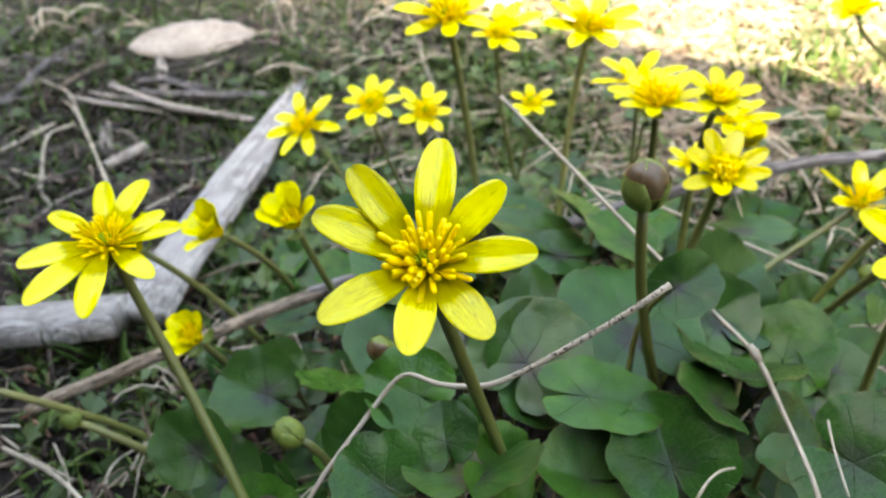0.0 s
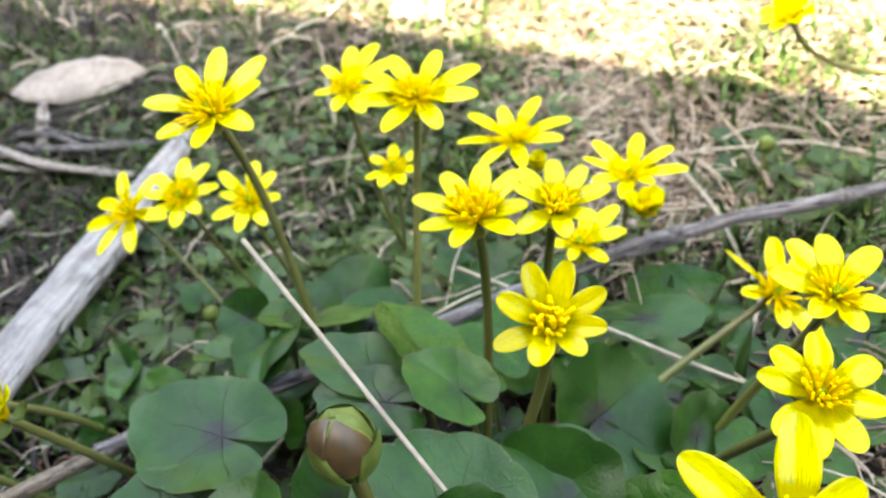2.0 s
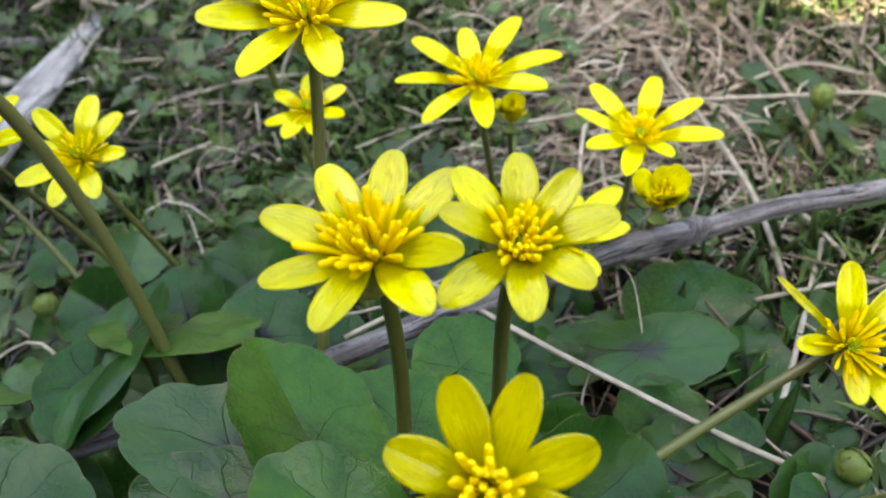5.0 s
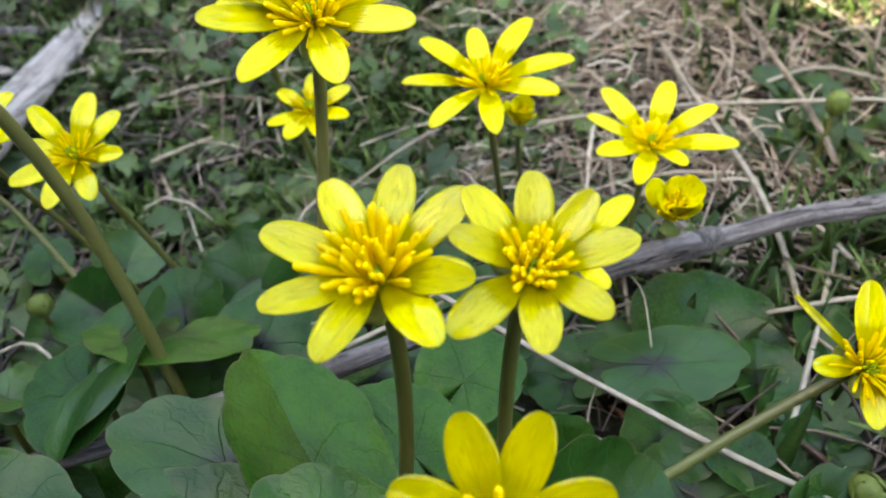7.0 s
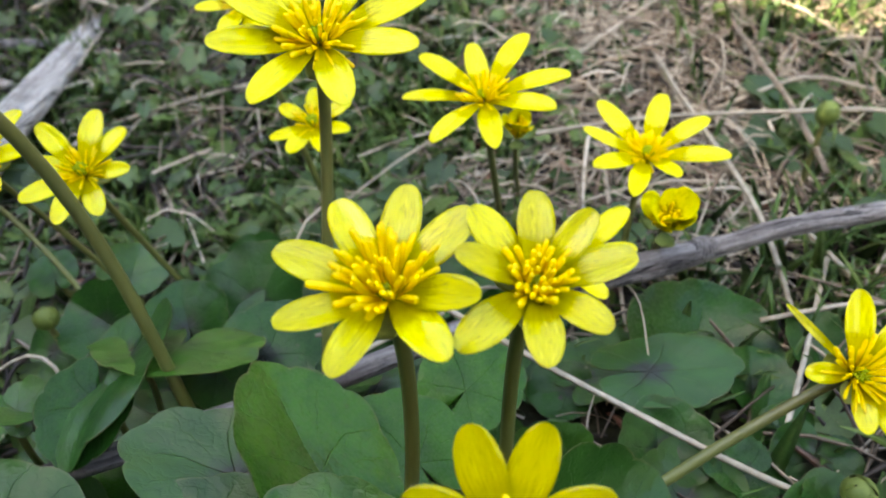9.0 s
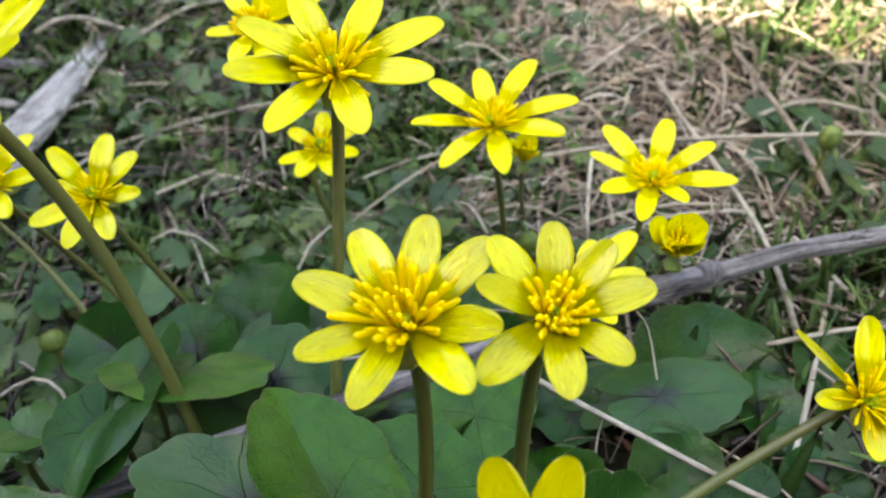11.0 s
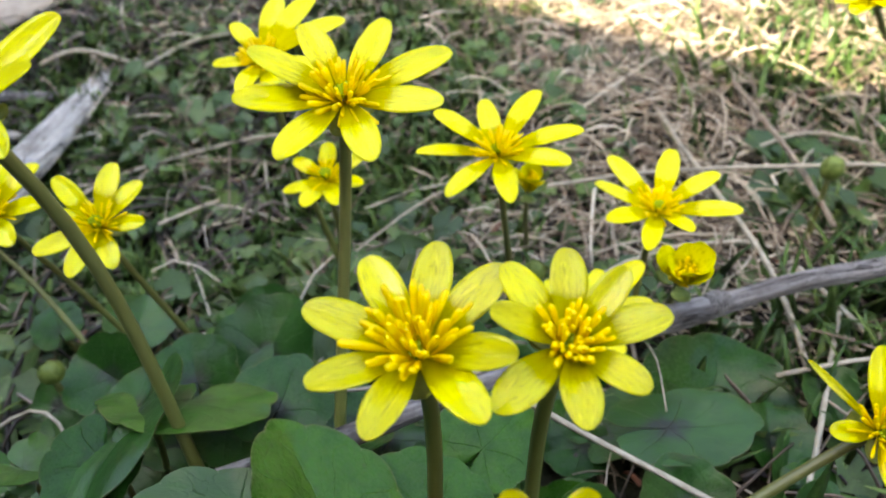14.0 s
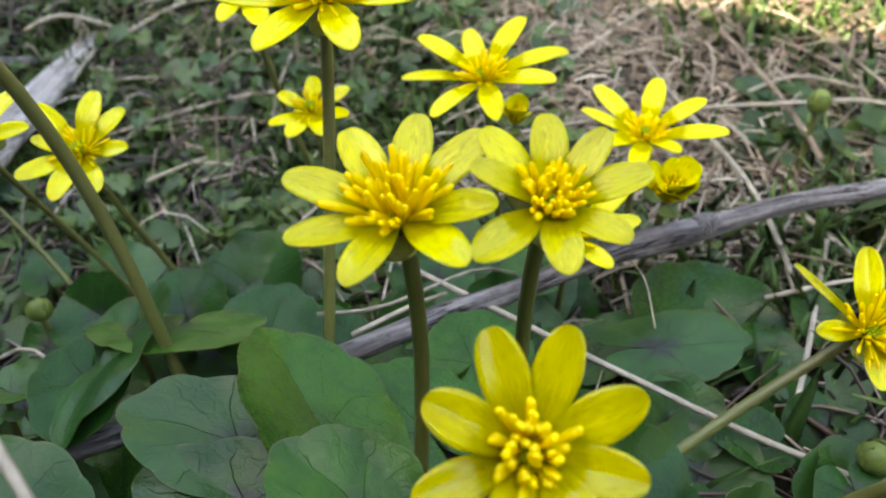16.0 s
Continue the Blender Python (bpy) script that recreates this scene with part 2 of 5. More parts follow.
def wood_material(name, pale, dark, grain=1.0, across=34.0):
    """Weathered wood: fibres along it, dark splits between them, rough blotches."""
    m = Mat(name, 0.82, 0.25)
    u, v, _ = m.xyz(m.attr("pc"))
    c = m.n.new("ShaderNodeCombineXYZ")
    m.put(c.inputs[0], m.math("MULTIPLY", u, 3.0 * grain))
    m.put(c.inputs[1], m.math("MULTIPLY", v, across))
    m.put(c.inputs[2], m.math("MULTIPLY", m.rand(), 25.0))
    n = m.noise(c.outputs[0], 1.0, 6, 0.68)
    split = m.noise(m.scaled(c.outputs[0], (0.45, 0.55, 1.0)), 1.0, 4, 0.6)
    big = m.noise(m.coord(), 55.0, 3)
    speck = m.noise(m.coord(), 620.0, 4, 0.7)
    col = m.ramp(n, [(0.32, dark), (0.48, tuple((a + b) / 2 for a, b in zip(pale, dark))), (0.62, pale)])
    col = m.mix(m.math("MULTIPLY", m.step(big, 0.50, 0.68), 0.45), col, dark)
    col = m.mix(m.math("MULTIPLY", m.step(speck, 0.50, 0.68), 0.40), col, tuple(0.5 * d for d in dark))
    crack = m.step(m.math("ABSOLUTE", m.math("SUBTRACT", split, 0.47)), 0.022, 0.004)
    col = m.mix(m.math("MULTIPLY", crack, 0.85), col, tuple(0.25 * d for d in dark))
    m.set("Base Color", col)
    m.bump(m.math("SUBTRACT", m.math("ADD", n, m.math("MULTIPLY", speck, 0.5)), m.math("MULTIPLY", crack, 0.8)), 0.9, 0.0016)
    return m.m


def speckled_material():
    """Pale dry stalk sprinkled with small dark flecks along one end."""
    m = Mat("speckled_straw", 0.6, 0.3)
    u, v, _ = m.xyz(m.attr("pc"))
    n = m.noise(m.scaled(m.coord(), (1, 1, 1)), 420.0, 4)
    fleck = m.noise(m.coord(), 1100.0, 2)
    col = m.mix(n, (0.25, 0.21, 0.165), (0.42, 0.37, 0.31))
    col = m.mix(m.math("MULTIPLY", m.step(fleck, 0.54, 0.60), m.step(u, 0.45, 0.15)), col, (0.035, 0.026, 0.020))
    m.set("Base Color", col)
    m.bump(n, 0.4, 0.0003)
    return m.m


def soil_material():
    m = Mat("damp_soil", 0.9, 0.2)
    o = m.coord()
    n = m.noise(o, 160.0, 5, 0.65)
    big = m.noise(o, 9.0, 4)
    col = m.ramp(n, [(0.3, (0.005, 0.004, 0.0035)), (0.55, (0.017, 0.012, 0.0105)), (0.75, (0.045, 0.033, 0.028))])
    col = m.mix(m.step(big, 0.45, 0.65), col, m.mix(n, (0.008, 0.010, 0.004), (0.028, 0.030, 0.014)))
    m.set("Base Color", col)
    m.bump(n, 0.9, 0.006)
    return m.m


PETAL = petal_material("glossy_yellow_petal", 0.30)
PETAL_OLD = petal_material("fading_yellow_petal", 0.75, ((0.78, 0.72, 0.012), (0.71, 0.645, 0.008)))
# Darker golden copy of the yellow petal, with shade put into its colour.
PETAL_SHADE_TINT = petal_material("shade_tinted_yellow_petal", 0.45, ((0.75, 0.65, 0.002), (0.69, 0.58, 0.002)))
LEAF = leaf_material("green_leaf", (0.0070, 0.0390, 0.0056), (0.0165, 0.0720, 0.0096), 0.80)
LEAF_PALE = leaf_material("pale_green_leaf", (0.0145, 0.0670, 0.0060), (0.0305, 0.1070, 0.0100), 0.35)
STEM = stem_material("green_stem", (0.105, 0.112, 0.032), (0.165, 0.165, 0.056))
STEM_BROWN = stem_material("brown_stem", (0.060, 0.057, 0.012), (0.100, 0.097, 0.022))
ANTHER = plain("golden_stamen", (0.98, 0.74, 0.002), (0.99, 0.86, 0.004), 900.0, 0.55, 0.3, 0.0003, spread=0.08, glow=0.45)
CARPEL = plain("green_carpel", (0.26, 0.36, 0.010), (0.40, 0.46, 0.016), 900.0, 0.6, spec=0.2)
SEPAL = plain("yellow_green_sepal", (0.20, 0.24, 0.03), (0.30, 0.32, 0.05), 500.0, 0.45, glow=0.25)
BUD_GREEN = plain("bud_green", (0.085, 0.130, 0.024), (0.145, 0.190, 0.042), 350.0, 0.58, spread=0.2, spec=0.3)
BUD_BROWN = plain("bud_maroon", (0.050, 0.030, 0.012), (0.088, 0.050, 0.018), 350.0, 0.40)
STRAW = plain("bleached_straw", (0.31, 0.262, 0.20), (0.47, 0.405, 0.322), 260.0, 0.6, 0.4, 0.0004, (1, 1, 1), spread=0.35)
SPECKLED = speckled_material()
TWIG = wood_material("grey_twig", (0.275, 0.255, 0.255), (0.045, 0.037, 0.037), 7.0, 9.0)
BROWN_TWIG = wood_material("brown_twig", (0.36, 0.290, 0.225), (0.155, 0.112, 0.082), 4.0, 9.0)
OLD_WOOD = wood_material("weathered_wood", (0.70, 0.67, 0.655), (0.11, 0.095, 0.09), 0.8, 60.0)
PALE_BARK = wood_material("split_bark", (0.58, 0.51, 0.46), (0.17, 0.135, 0.115), 1.6, 26.0)
BARK = wood_material("dry_bark", (0.259, 0.209, 0.166), (0.086, 0.065, 0.050), 1.0)
DRY_LEAF = plain("dry_leaf", (0.30, 0.258, 0.225), (0.40, 0.348, 0.305), 120.0, 0.7, 0.5, 0.001, (1, 1, 1), glow=0.2)
SCRAP = plain("white_scrap", (0.70, 0.70, 0.68), (0.82, 0.82, 0.80), 90.0, 0.7, glow=0.15)
SOIL = soil_material()
THATCH = litter_material("dead_grass", [(0.0, (0.080, 0.055, 0.040)), (0.35, (0.215, 0.158, 0.115)), (0.7, (0.43, 0.350, 0.266)), (1.0, (0.64, 0.565, 0.47))])
BROWN_THATCH = litter_material("brown_dead_grass", [(0.0, (0.010, 0.007, 0.0065)), (0.5, (0.034, 0.024, 0.021)), (0.85, (0.080, 0.058, 0.050)), (1.0, (0.26, 0.215, 0.18))])
CRUMB = litter_material("brown_leaf_litter", [(0.0, (0.013, 0.009, 0.008)), (0.5, (0.036, 0.024, 0.019)), (0.8, (0.085, 0.050, 0.035)), (0.93, (0.24, 0.10, 0.06)), (1.0, (0.24, 0.19, 0.15))])
GRASS = litter_material("grass", [(0.0, (0.034, 0.088, 0.017)), (0.5, (0.068, 0.155, 0.030)), (1.0, (0.150, 0.235, 0.056))], 0.45, 0.25)
HERB = litter_material("small_leaves", [(0.0, (0.020, 0.052, 0.010)), (0.6, (0.044, 0.096, 0.018)), (1.0, (0.080, 0.140, 0.028))], 0.45, 0.18)
BLOCKER_GREY = plain("grey_blocker", (0.085, 0.078, 0.070), (0.13, 0.12, 0.11), 30.0, 0.9)


# ---- helpers for meshes ----
def mesh_of(name, verts, faces, mat, attr=None, values=None, smooth=True, more=()):
    me = bpy.data.meshes.new(name)
    me.from_pydata([tuple(v) for v in verts], [], faces)
    me.materials.append(mat)
    for key, val in ([(attr, values)] if attr else []) + list(more):
        layer = me.attributes.new(key, "FLOAT_VECTOR", "POINT")
        layer.data.foreach_set("vector", np.asarray(val, dtype=np.float32).ravel())
    if smooth:
        me.polygons.foreach_set("use_smooth", [True] * len(me.polygons))
    me.update()
    return me


def part(name, me, parent, m=None, label=""):
    ob = new(name, me)
    ob.parent = parent
    if m is not None:
        ob.matrix_basis = m
    return tagged(ob, label)


def thing(name, at, label, category, group=""):
    ob = new(name)
    ob.empty_display_size = 0.01
    ob.matrix_basis = Matrix.Translation(at)
    return tagged(ob, label, category, group)


def frame_of(n):
    """Axes with z along n and x as near to the world's x as it can be."""
    n = Vector(n).normalized()
    x = (Vector((1, 0, 0)) - n.x * n).normalized()
    y = n.cross(x)
    return Matrix((x, y, n)).transposed()


def bezier(a, b, c, d, k):
    return [((1 - t) ** 3) * a + 3 * t * (1 - t) ** 2 * b + 3 * t * t * (1 - t) * c + t ** 3 * d for t in (i / k for i in range(k + 1))]


def tube(points, radii, sides=8, flat=1.0, rough=0.0):
    """A closed tube along points; pc holds the way along it and round it."""
    verts, vals, faces = [], [], []
    side = None
    k = len(points)
    for i, p in enumerate(points):
        d = (points[min(i + 1, k - 1)] - points[max(i - 1, 0)]).normalized()
        if side is None:
            side = d.orthogonal().normalized()
        side = (side - d * side.dot(d)).normalized()
        up = d.cross(side)
        for j in range(sides):
            a = 2 * math.pi * j / sides
            q = radii[i] * (1 + rough * (random.random() - 0.5))
            verts.append(p + side * (math.cos(a) * q) + up * (math.sin(a) * q * flat))
            vals.append((i / (k - 1), j / sides, 0))
    for i in range(k - 1):
        for j in range(sides):
            a, b = i * sides + j, i * sides + (j + 1) % sides
            faces.append((a, b, b + sides, a + sides))
    faces += [tuple(range(sides))[::-1], tuple(range((k - 1) * sides, k * sides))]
    return verts, faces, vals


def ground_z(x, y):
    """The lie of the ground: it climbs gently to the right and away."""
    z = -0.012 + 0.045 * math.tanh(x / 0.45) + 0.10 * math.tanh(max(0.0, y - 0.5) / 0.5)
    z += 0.026 * math.exp(-((x + 0.25) ** 2 + (y - 0.735) ** 2) / 0.0150)
    near = 1.0 / (1.0 + (x * x + y * y) / 4.0)
    return z + near * (0.010 * noise.noise((x * 9, y * 9, 0.3)) + 0.004 * noise.noise((x * 38, y * 38, 2.1)))


# ---- the ground and an unseen wall added to shade it ----
def build_ground():
    fine_x = [-0.9 + 0.0125 * i for i in range(161)]
    fine_y = [-0.35 + 0.0125 * i for i in range(165)]
    out = [0.1, 0.25, 0.5, 1, 2, 4, 9, 20, 50, 120, 300]
    xs = [fine_x[0] - o for o in reversed(out)] + fine_x + [fine_x[-1] + o for o in out]
    ys = [fine_y[0] - o for o in reversed(out)] + fine_y + [fine_y[-1] + o for o in out]
    verts = [(x, y, ground_z(x, y)) for y in ys for x in xs]
    w = len(xs)
    faces = [(j * w + i, j * w + i + 1, (j + 1) * w + i + 1, (j + 1) * w + i) for j in range(len(ys) - 1) for i in range(w - 1)]
    return tagged(new("ground", mesh_of("ground", verts, faces, SOIL)), "dark damp soil under dead grass and moss", "ground", kind="structure")


build_ground()

EDGE_A, EDGE_DIR = Vector((0.245, 0.655, 0.04)), Vector((0.79, -0.61, 0)).normalized()
BLOCKER_AWAY = 1.0


def build_shade_blocker():
    """A plain unseen wall, added behind the walk to put the plants in shade."""
    across = Vector((SUN_DIR.x, SUN_DIR.y, 0)).normalized()
    top = EDGE_A.z + BLOCKER_AWAY * math.tan(SUN_EL)
    mid = EDGE_A + across * BLOCKER_AWAY
    verts, faces = [], []
    k = 40
    for i in range(k + 1):
        p = mid + EDGE_DIR * ((i / k - 0.5) * 9.0)
        h = top + 0.012 * noise.noise((i * 0.7, 0, 0))
        for back in (0.0, 0.22):
            q = p + across * back
            verts += [(q.x, q.y, -0.3), (q.x, q.y, h)]
    for i in range(k):
        a, b = 4 * i, 4 * i + 4
        faces += [(a, b, b + 1, a + 1), (a + 1, b + 1, b + 3, a + 3), (a + 3, b + 3, b + 2, a + 2), (a + 2, b + 2, b, a)]
    faces += [(0, 1, 3, 2), (4 * k, 4 * k + 2, 4 * k + 3, 4 * k + 1)]
    return tagged(new("shade_blocker_south", mesh_of("shade_blocker_south", verts, faces, BLOCKER_GREY, smooth=False)), "plain dark grey wall added out of view to shade the plants", "wall", kind="structure")


build_shade_blocker()


def sky_blocker(name, a, b, height, label):
    """An added, unseen plain wall from a to b, 0.2 m thick."""
    a, b = Vector((*a, 0)), Vector((*b, 0))
    d = (b - a).normalized()
    off = Vector((-d.y, d.x, 0)) * 0.2
    verts = [p + Vector((0, 0, z)) for p in (a, b, b + off, a + off) for z in (-0.3, height)]
    faces = [(0, 2, 3, 1), (2, 4, 5, 3), (4, 6, 7, 5), (6, 0, 1, 7), (1, 3, 5, 7), (0, 6, 4, 2)]
    return tagged(new(name, mesh_of(name, verts, faces, BLOCKER_GREY, smooth=False)), label, "wall", kind="structure")


# Three walls added out of view to cut off light from the low sky.
sky_blocker("sky_blocker_north", (4.0, 4.2), (-4.0, 4.2), 3.2, "plain dark grey wall added out of view to block low sky light")
sky_blocker("sky_blocker_east", (4.3, -2.6), (4.3, 4.2), 3.2, "plain dark grey wall added out of view to block low sky light")
sky_blocker("sky_blocker_west", (-4.3, 4.2), (-4.3, 1.6), 3.2, "plain dark grey wall added out of view to block low sky light")


# ---- flowers ----
def petal_mesh(length, lift, width, cup, curl):
    """A petal from its foot at the origin along x, its tip raised by lift degrees."""
    nu, nv, thick = 13, 8, 0.00028
    L, h = length * 0.975, radians(lift)
    verts, vals = [], []
    for layer in (0, 1):
        for i in range(nu + 1):
            u = math.sin(math.pi / 2 * i / nu) ** 0.9
            half = width * L * 0.475 * (0.24 + 0.76 * math.sin(math.pi / 2 * min(1.0, u / 0.62)) ** 1.3) * math.sqrt(max(0.0, 1 - max(0.0, (u - 0.55) / 0.45) ** 2.2)) + 0.00015
            rise = L * math.sin(h) * (u ** 0.82) - curl * L * ((u - 0.5) ** 2 - 0.25)
            for j in range(nv + 1):
                v = 2 * j / nv - 1
                z = rise + cup * half * v * v - 0.03 * half * math.cos(v * 6.0)
                verts.append((L * math.cos(h) * u + 0.0006, half * v, z - layer * thick))
                vals.append((u, v, layer))
    w, base = nv + 1, (nu + 1) * (nv + 1)
    faces = []
    for i in range(nu):
        for j in range(nv):
            a = i * w + j
            faces += [(a, a + w, a + w + 1, a + 1), (base + a, base + a + 1, base + a + w + 1, base + a + w)]
    for i in range(nu):
        a, b = i * w, i * w + nv
        faces += [(a, base + a, base + a + w, a + w), (b, b + w, base + b + w, base + b)]
    return verts, faces, vals


def stamen_mesh(length, thick):
    pts = [Vector((0.14 * length * t * t, 0, length * t)) for t in (0, 0.30, 0.50, 0.76, 0.95, 1.0)]
    rad = [thick * r for r in (0.45, 0.52, 0.80, 1.00, 0.92, 0.50)]
    return mesh_of("stamen", *tube(pts, rad, 6, 0.75)[:2], ANTHER)


STAMENS = [stamen_mesh(l, t) for l, t in ((0.0078, 0.00082), (0.0068, 0.00086), (0.0086, 0.00078))]


def carpel_mesh():
    verts, faces = [], []
    for i in range(19):
        a, r = i * 2.39996, 0.00042 * math.sqrt(i)
        d = Vector((r * math.cos(a), r * math.sin(a), 0.0021 - 150 * r * r))
        ring = tube([d * 0.55, d * 0.85, d * 1.25 + Vector((0, 0, 0.0003)), d * 1.32 + Vector((0, 0, 0.0005))], [0.0004, 0.00056, 0.00045, 0.0001], 6)
        faces += [tuple(q + len(verts) for q in fc) for fc in ring[1]]
        verts += ring[0]
    return mesh_of("pistil", verts, faces, CARPEL)


CARPELS = carpel_mesh()


def shell(radius, height, a0, a1, top, bottom=0.02, thick=0.0004, point=0.6):
    """A sepal: a piece of an egg's shell between two angles, drawn to a point."""
    nu, nv, verts, vals = 8, 6, [], []
    for layer in (0, 1):
        for i in range(nu + 1):
            u = bottom + (top - bottom) * i / nu
            ph = math.pi * u
            narrow = 1 - (i / nu) ** 3 * point
            for j in range(nv + 1):
                a = (a0 + a1) / 2 + (a1 - a0) / 2 * narrow * (2 * j / nv - 1)
                r = radius * math.sin(ph) ** 0.8 - layer * thick
                verts.append((r * math.cos(a), r * math.sin(a), height * 0.5 * (1 - math.cos(ph))))
                vals.append((u, j / nv, 0))
    w, base = nv + 1, (nu + 1) * (nv + 1)
    faces = []
    for i in range(nu):
        for j in range(nv):
            a = i * w + j
            faces += [(a, a + 1, a + w + 1, a + w), (base + a, base + a + w, base + a + w + 1, base + a + 1)]
        a, b = i * w, i * w + nv
        faces += [(a, a + w, base + a + w, base + a), (b, base + b, base + b + w, b + w)]
    return verts, faces, vals


def stem_to(owner, foot, head, away, radius, bow=0.35, name="stem", mat=None):
    """A fleshy stem from the ground at foot up to head, where it points along away."""
    origin = owner.matrix_basis.translation
    a, d = Vector(foot), Vector(head)
    far = (d - a).length
    side = Vector((random.uniform(-1, 1), random.uniform(-1, 1), 0)) * 0.05 * far
    line = bezier(a - origin, a + (d - a) * 0.25 + Vector((0, 0, 0.10 * far)) + side - origin, d - Vector(away) * far * bow - origin, d - origin, 14)
    rad = [radius * (1.04 - 0.20 * i / 14) for i in range(15)]
    return part(name, mesh_of(name, *tube(line, rad, 10)[:2], mat or STEM, "pc", tube(line, rad, 10)[2]), owner)


def on_ground(x, y, sink=0.004):
    return Vector((x, y, ground_z(x, y) - sink))


def flower(centre, normal, petals, foot, width=0.42, stem=0.0014, spread=1.0, count=52, old=False, shade_tint=False, cup=0.32, bushy=1.0, fat=0.80, sepal=SEPAL, bow=0.35, label=""):
    """A celandine: stem, three sepals, petals given by (turn, millimetres, lift), stamens and carpels."""
    c, n = Vector(centre), Vector(normal).normalized()
    base = on_ground(*foot)
    owner = thing("celandine_flower", base, label or "open glossy yellow celandine flower on a fleshy brown-green stem", "flower", "celandine flowers")
    head = Matrix.Translation(c - base) @ frame_of(n).to_4x4()
    stem_to(owner, base, c - n * 0.0012, n, stem, bow, mat=STEM_BROWN if old else STEM)
    mean = sum(p[1] for p in petals) / len(petals) / 1000
    for turn, mm, lift, *slim in petals:
        me = mesh_of("petal", *petal_mesh(mm / 1000, lift, width * (slim[0] if slim else 1.0) * random.uniform(0.93, 1.10) * (mean / (mm / 1000)) ** 0.5, cup * random.uniform(0.6, 1.3), random.uniform(-0.10, 0.16))[:2],
                     PETAL_SHADE_TINT if shade_tint else PETAL_OLD if old and random.random() < 0.7 else PETAL, "pc", petal_mesh(mm / 1000, lift, 1, 0, 0)[2])
        part("petal", me, owner, head @ pose(0, 0, random.uniform(-0.0003, 0.0003), random.uniform(-7, 7), 0, turn))
    for i in range(3):
        me = mesh_of("sepal", *shell(0.0062, 0.013, -0.75, 0.75, 0.42, 0.03)[:2], sepal)
        part("sepal", me, owner, head @ pose(0, 0, -0.0016, 0, 0, 120 * i + 25) @ pose(0, 0, 0, 0, 10 + 48 * spread, 0))
    size = mean / 0.020
    for i in range(count):
        q = math.sqrt((i + 0.5) / count)
        a = i * 137.5 + random.uniform(-14, 14)
        lean = spread * (5 + 68 * q ** 1.35) + random.uniform(-7, 7)
        r = 0.0008 + 0.0014 * q
        s = random.uniform(0.85, 1.1) * bushy * min(1.05, max(0.85, size)) * (0.86 + 0.14 * q)
        m = head @ pose(0, 0, 0, 0, 0, a) @ pose(r, 0, 0.0005, 0, lean, 0) @ Matrix.Diagonal((s * fat, s * fat, s, 1)) @ pose(0, 0, 0, 0, 0, random.choice((0, 180)))
        part("stamen", STAMENS[i % 3], owner, m)
    part("pistil", CARPELS, owner, head @ Matrix.Diagonal((0.95, 0.95, 1.5 if spread > 0.7 else 0.6, 1)))
    return owner


def cup_flower(centre, normal, foot, size, lift=58, count=18, petals=8, stem=0.0012, label=""):
    """A half-open flower whose petals stand up round a tight knot of stamens."""
    ps = [(360 / petals * i + random.uniform(-9, 9), size * random.uniform(0.9, 1.08), lift + random.uniform(-9, 9)) for i in range(petals)]
    return flower(centre, normal, ps, foot, 0.56, stem, 0.30, count + 18, False, False, 0.45, 1.08, 1.05, BUD_GREEN, 0.35, label or "half-open cup-shaped yellow celandine flower on a green stem")


# flowers: centre, facing, petals, foot of the stem
flower((0.0205, 0.1162, 0.1362), (-0.074, -0.584, 0.808),
       [(-143, 24.2, 18), (-99, 21.8, 22), (-56, 21.6, 17), (-7, 23.4, 26), (40, 21.8, 23), (84, 26.7, 11), (128, 24.6, 25), (162, 24.3, 20)],
       (0.0536, 0.1516), width=0.35, stem=0.0019, spread=0.78, count=60, bushy=0.98, fat=0.95, old=True)
flower((0.1067, 0.2735, 0.1186), (-0.129, -0.216, 0.968),
       [(-152, 19.9, 22), (-111, 20.3, 19), (-58, 20.9, 18), (-21, 19.4, 25), (39, 20.4, 19), (78, 20.1, 19), (118, 19.5, 23), (160, 20.9, 19)],
       (0.1054, 0.2673), width=0.35, stem=0.0018, spread=0.62, count=60, bushy=1.28, fat=0.70, old=True)
flower((0.1312, 0.2735, 0.1201), (0.078, -0.408, 0.91),
       [(-135, 19.3, 16), (-88, 16.5, 22), (-43, 14.9, 22), (11, 17.5, 20), (53, 16.2, 25), (90, 16.5, 18), (132, 17.2, 17), (174, 15.8, 29)],
       (0.1271, 0.2817), width=0.38, stem=0.0018, spread=0.44, count=58, fat=0.95, old=True)
# low flower: the shade over it is painted into its petals
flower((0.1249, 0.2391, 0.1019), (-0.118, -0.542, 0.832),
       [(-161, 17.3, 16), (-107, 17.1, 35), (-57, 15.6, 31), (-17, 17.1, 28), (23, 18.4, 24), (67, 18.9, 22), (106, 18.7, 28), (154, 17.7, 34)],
       (0.107, 0.2545), width=0.40, stem=0.002, spread=0.44, count=38, bushy=1.05, fat=1.25, shade_tint=True, label="open celandine flower low among the leaves, its yellow darkened for shade")
flower((0.0883, 0.3367, 0.1363), (0.095, -0.403, 0.91),
       [(-167, 24.4, 10), (-120, 24.2, 8), (-69, 23.7, 15), (-15, 24.4, 21), (29, 27.9, 10), (70, 25.0, 9), (122, 20.6, 18), (172, 23.0, 26)],
       (0.0769, 0.3235), width=0.32, bushy=1.02, count=62, spread=1.02, stem=0.0018)
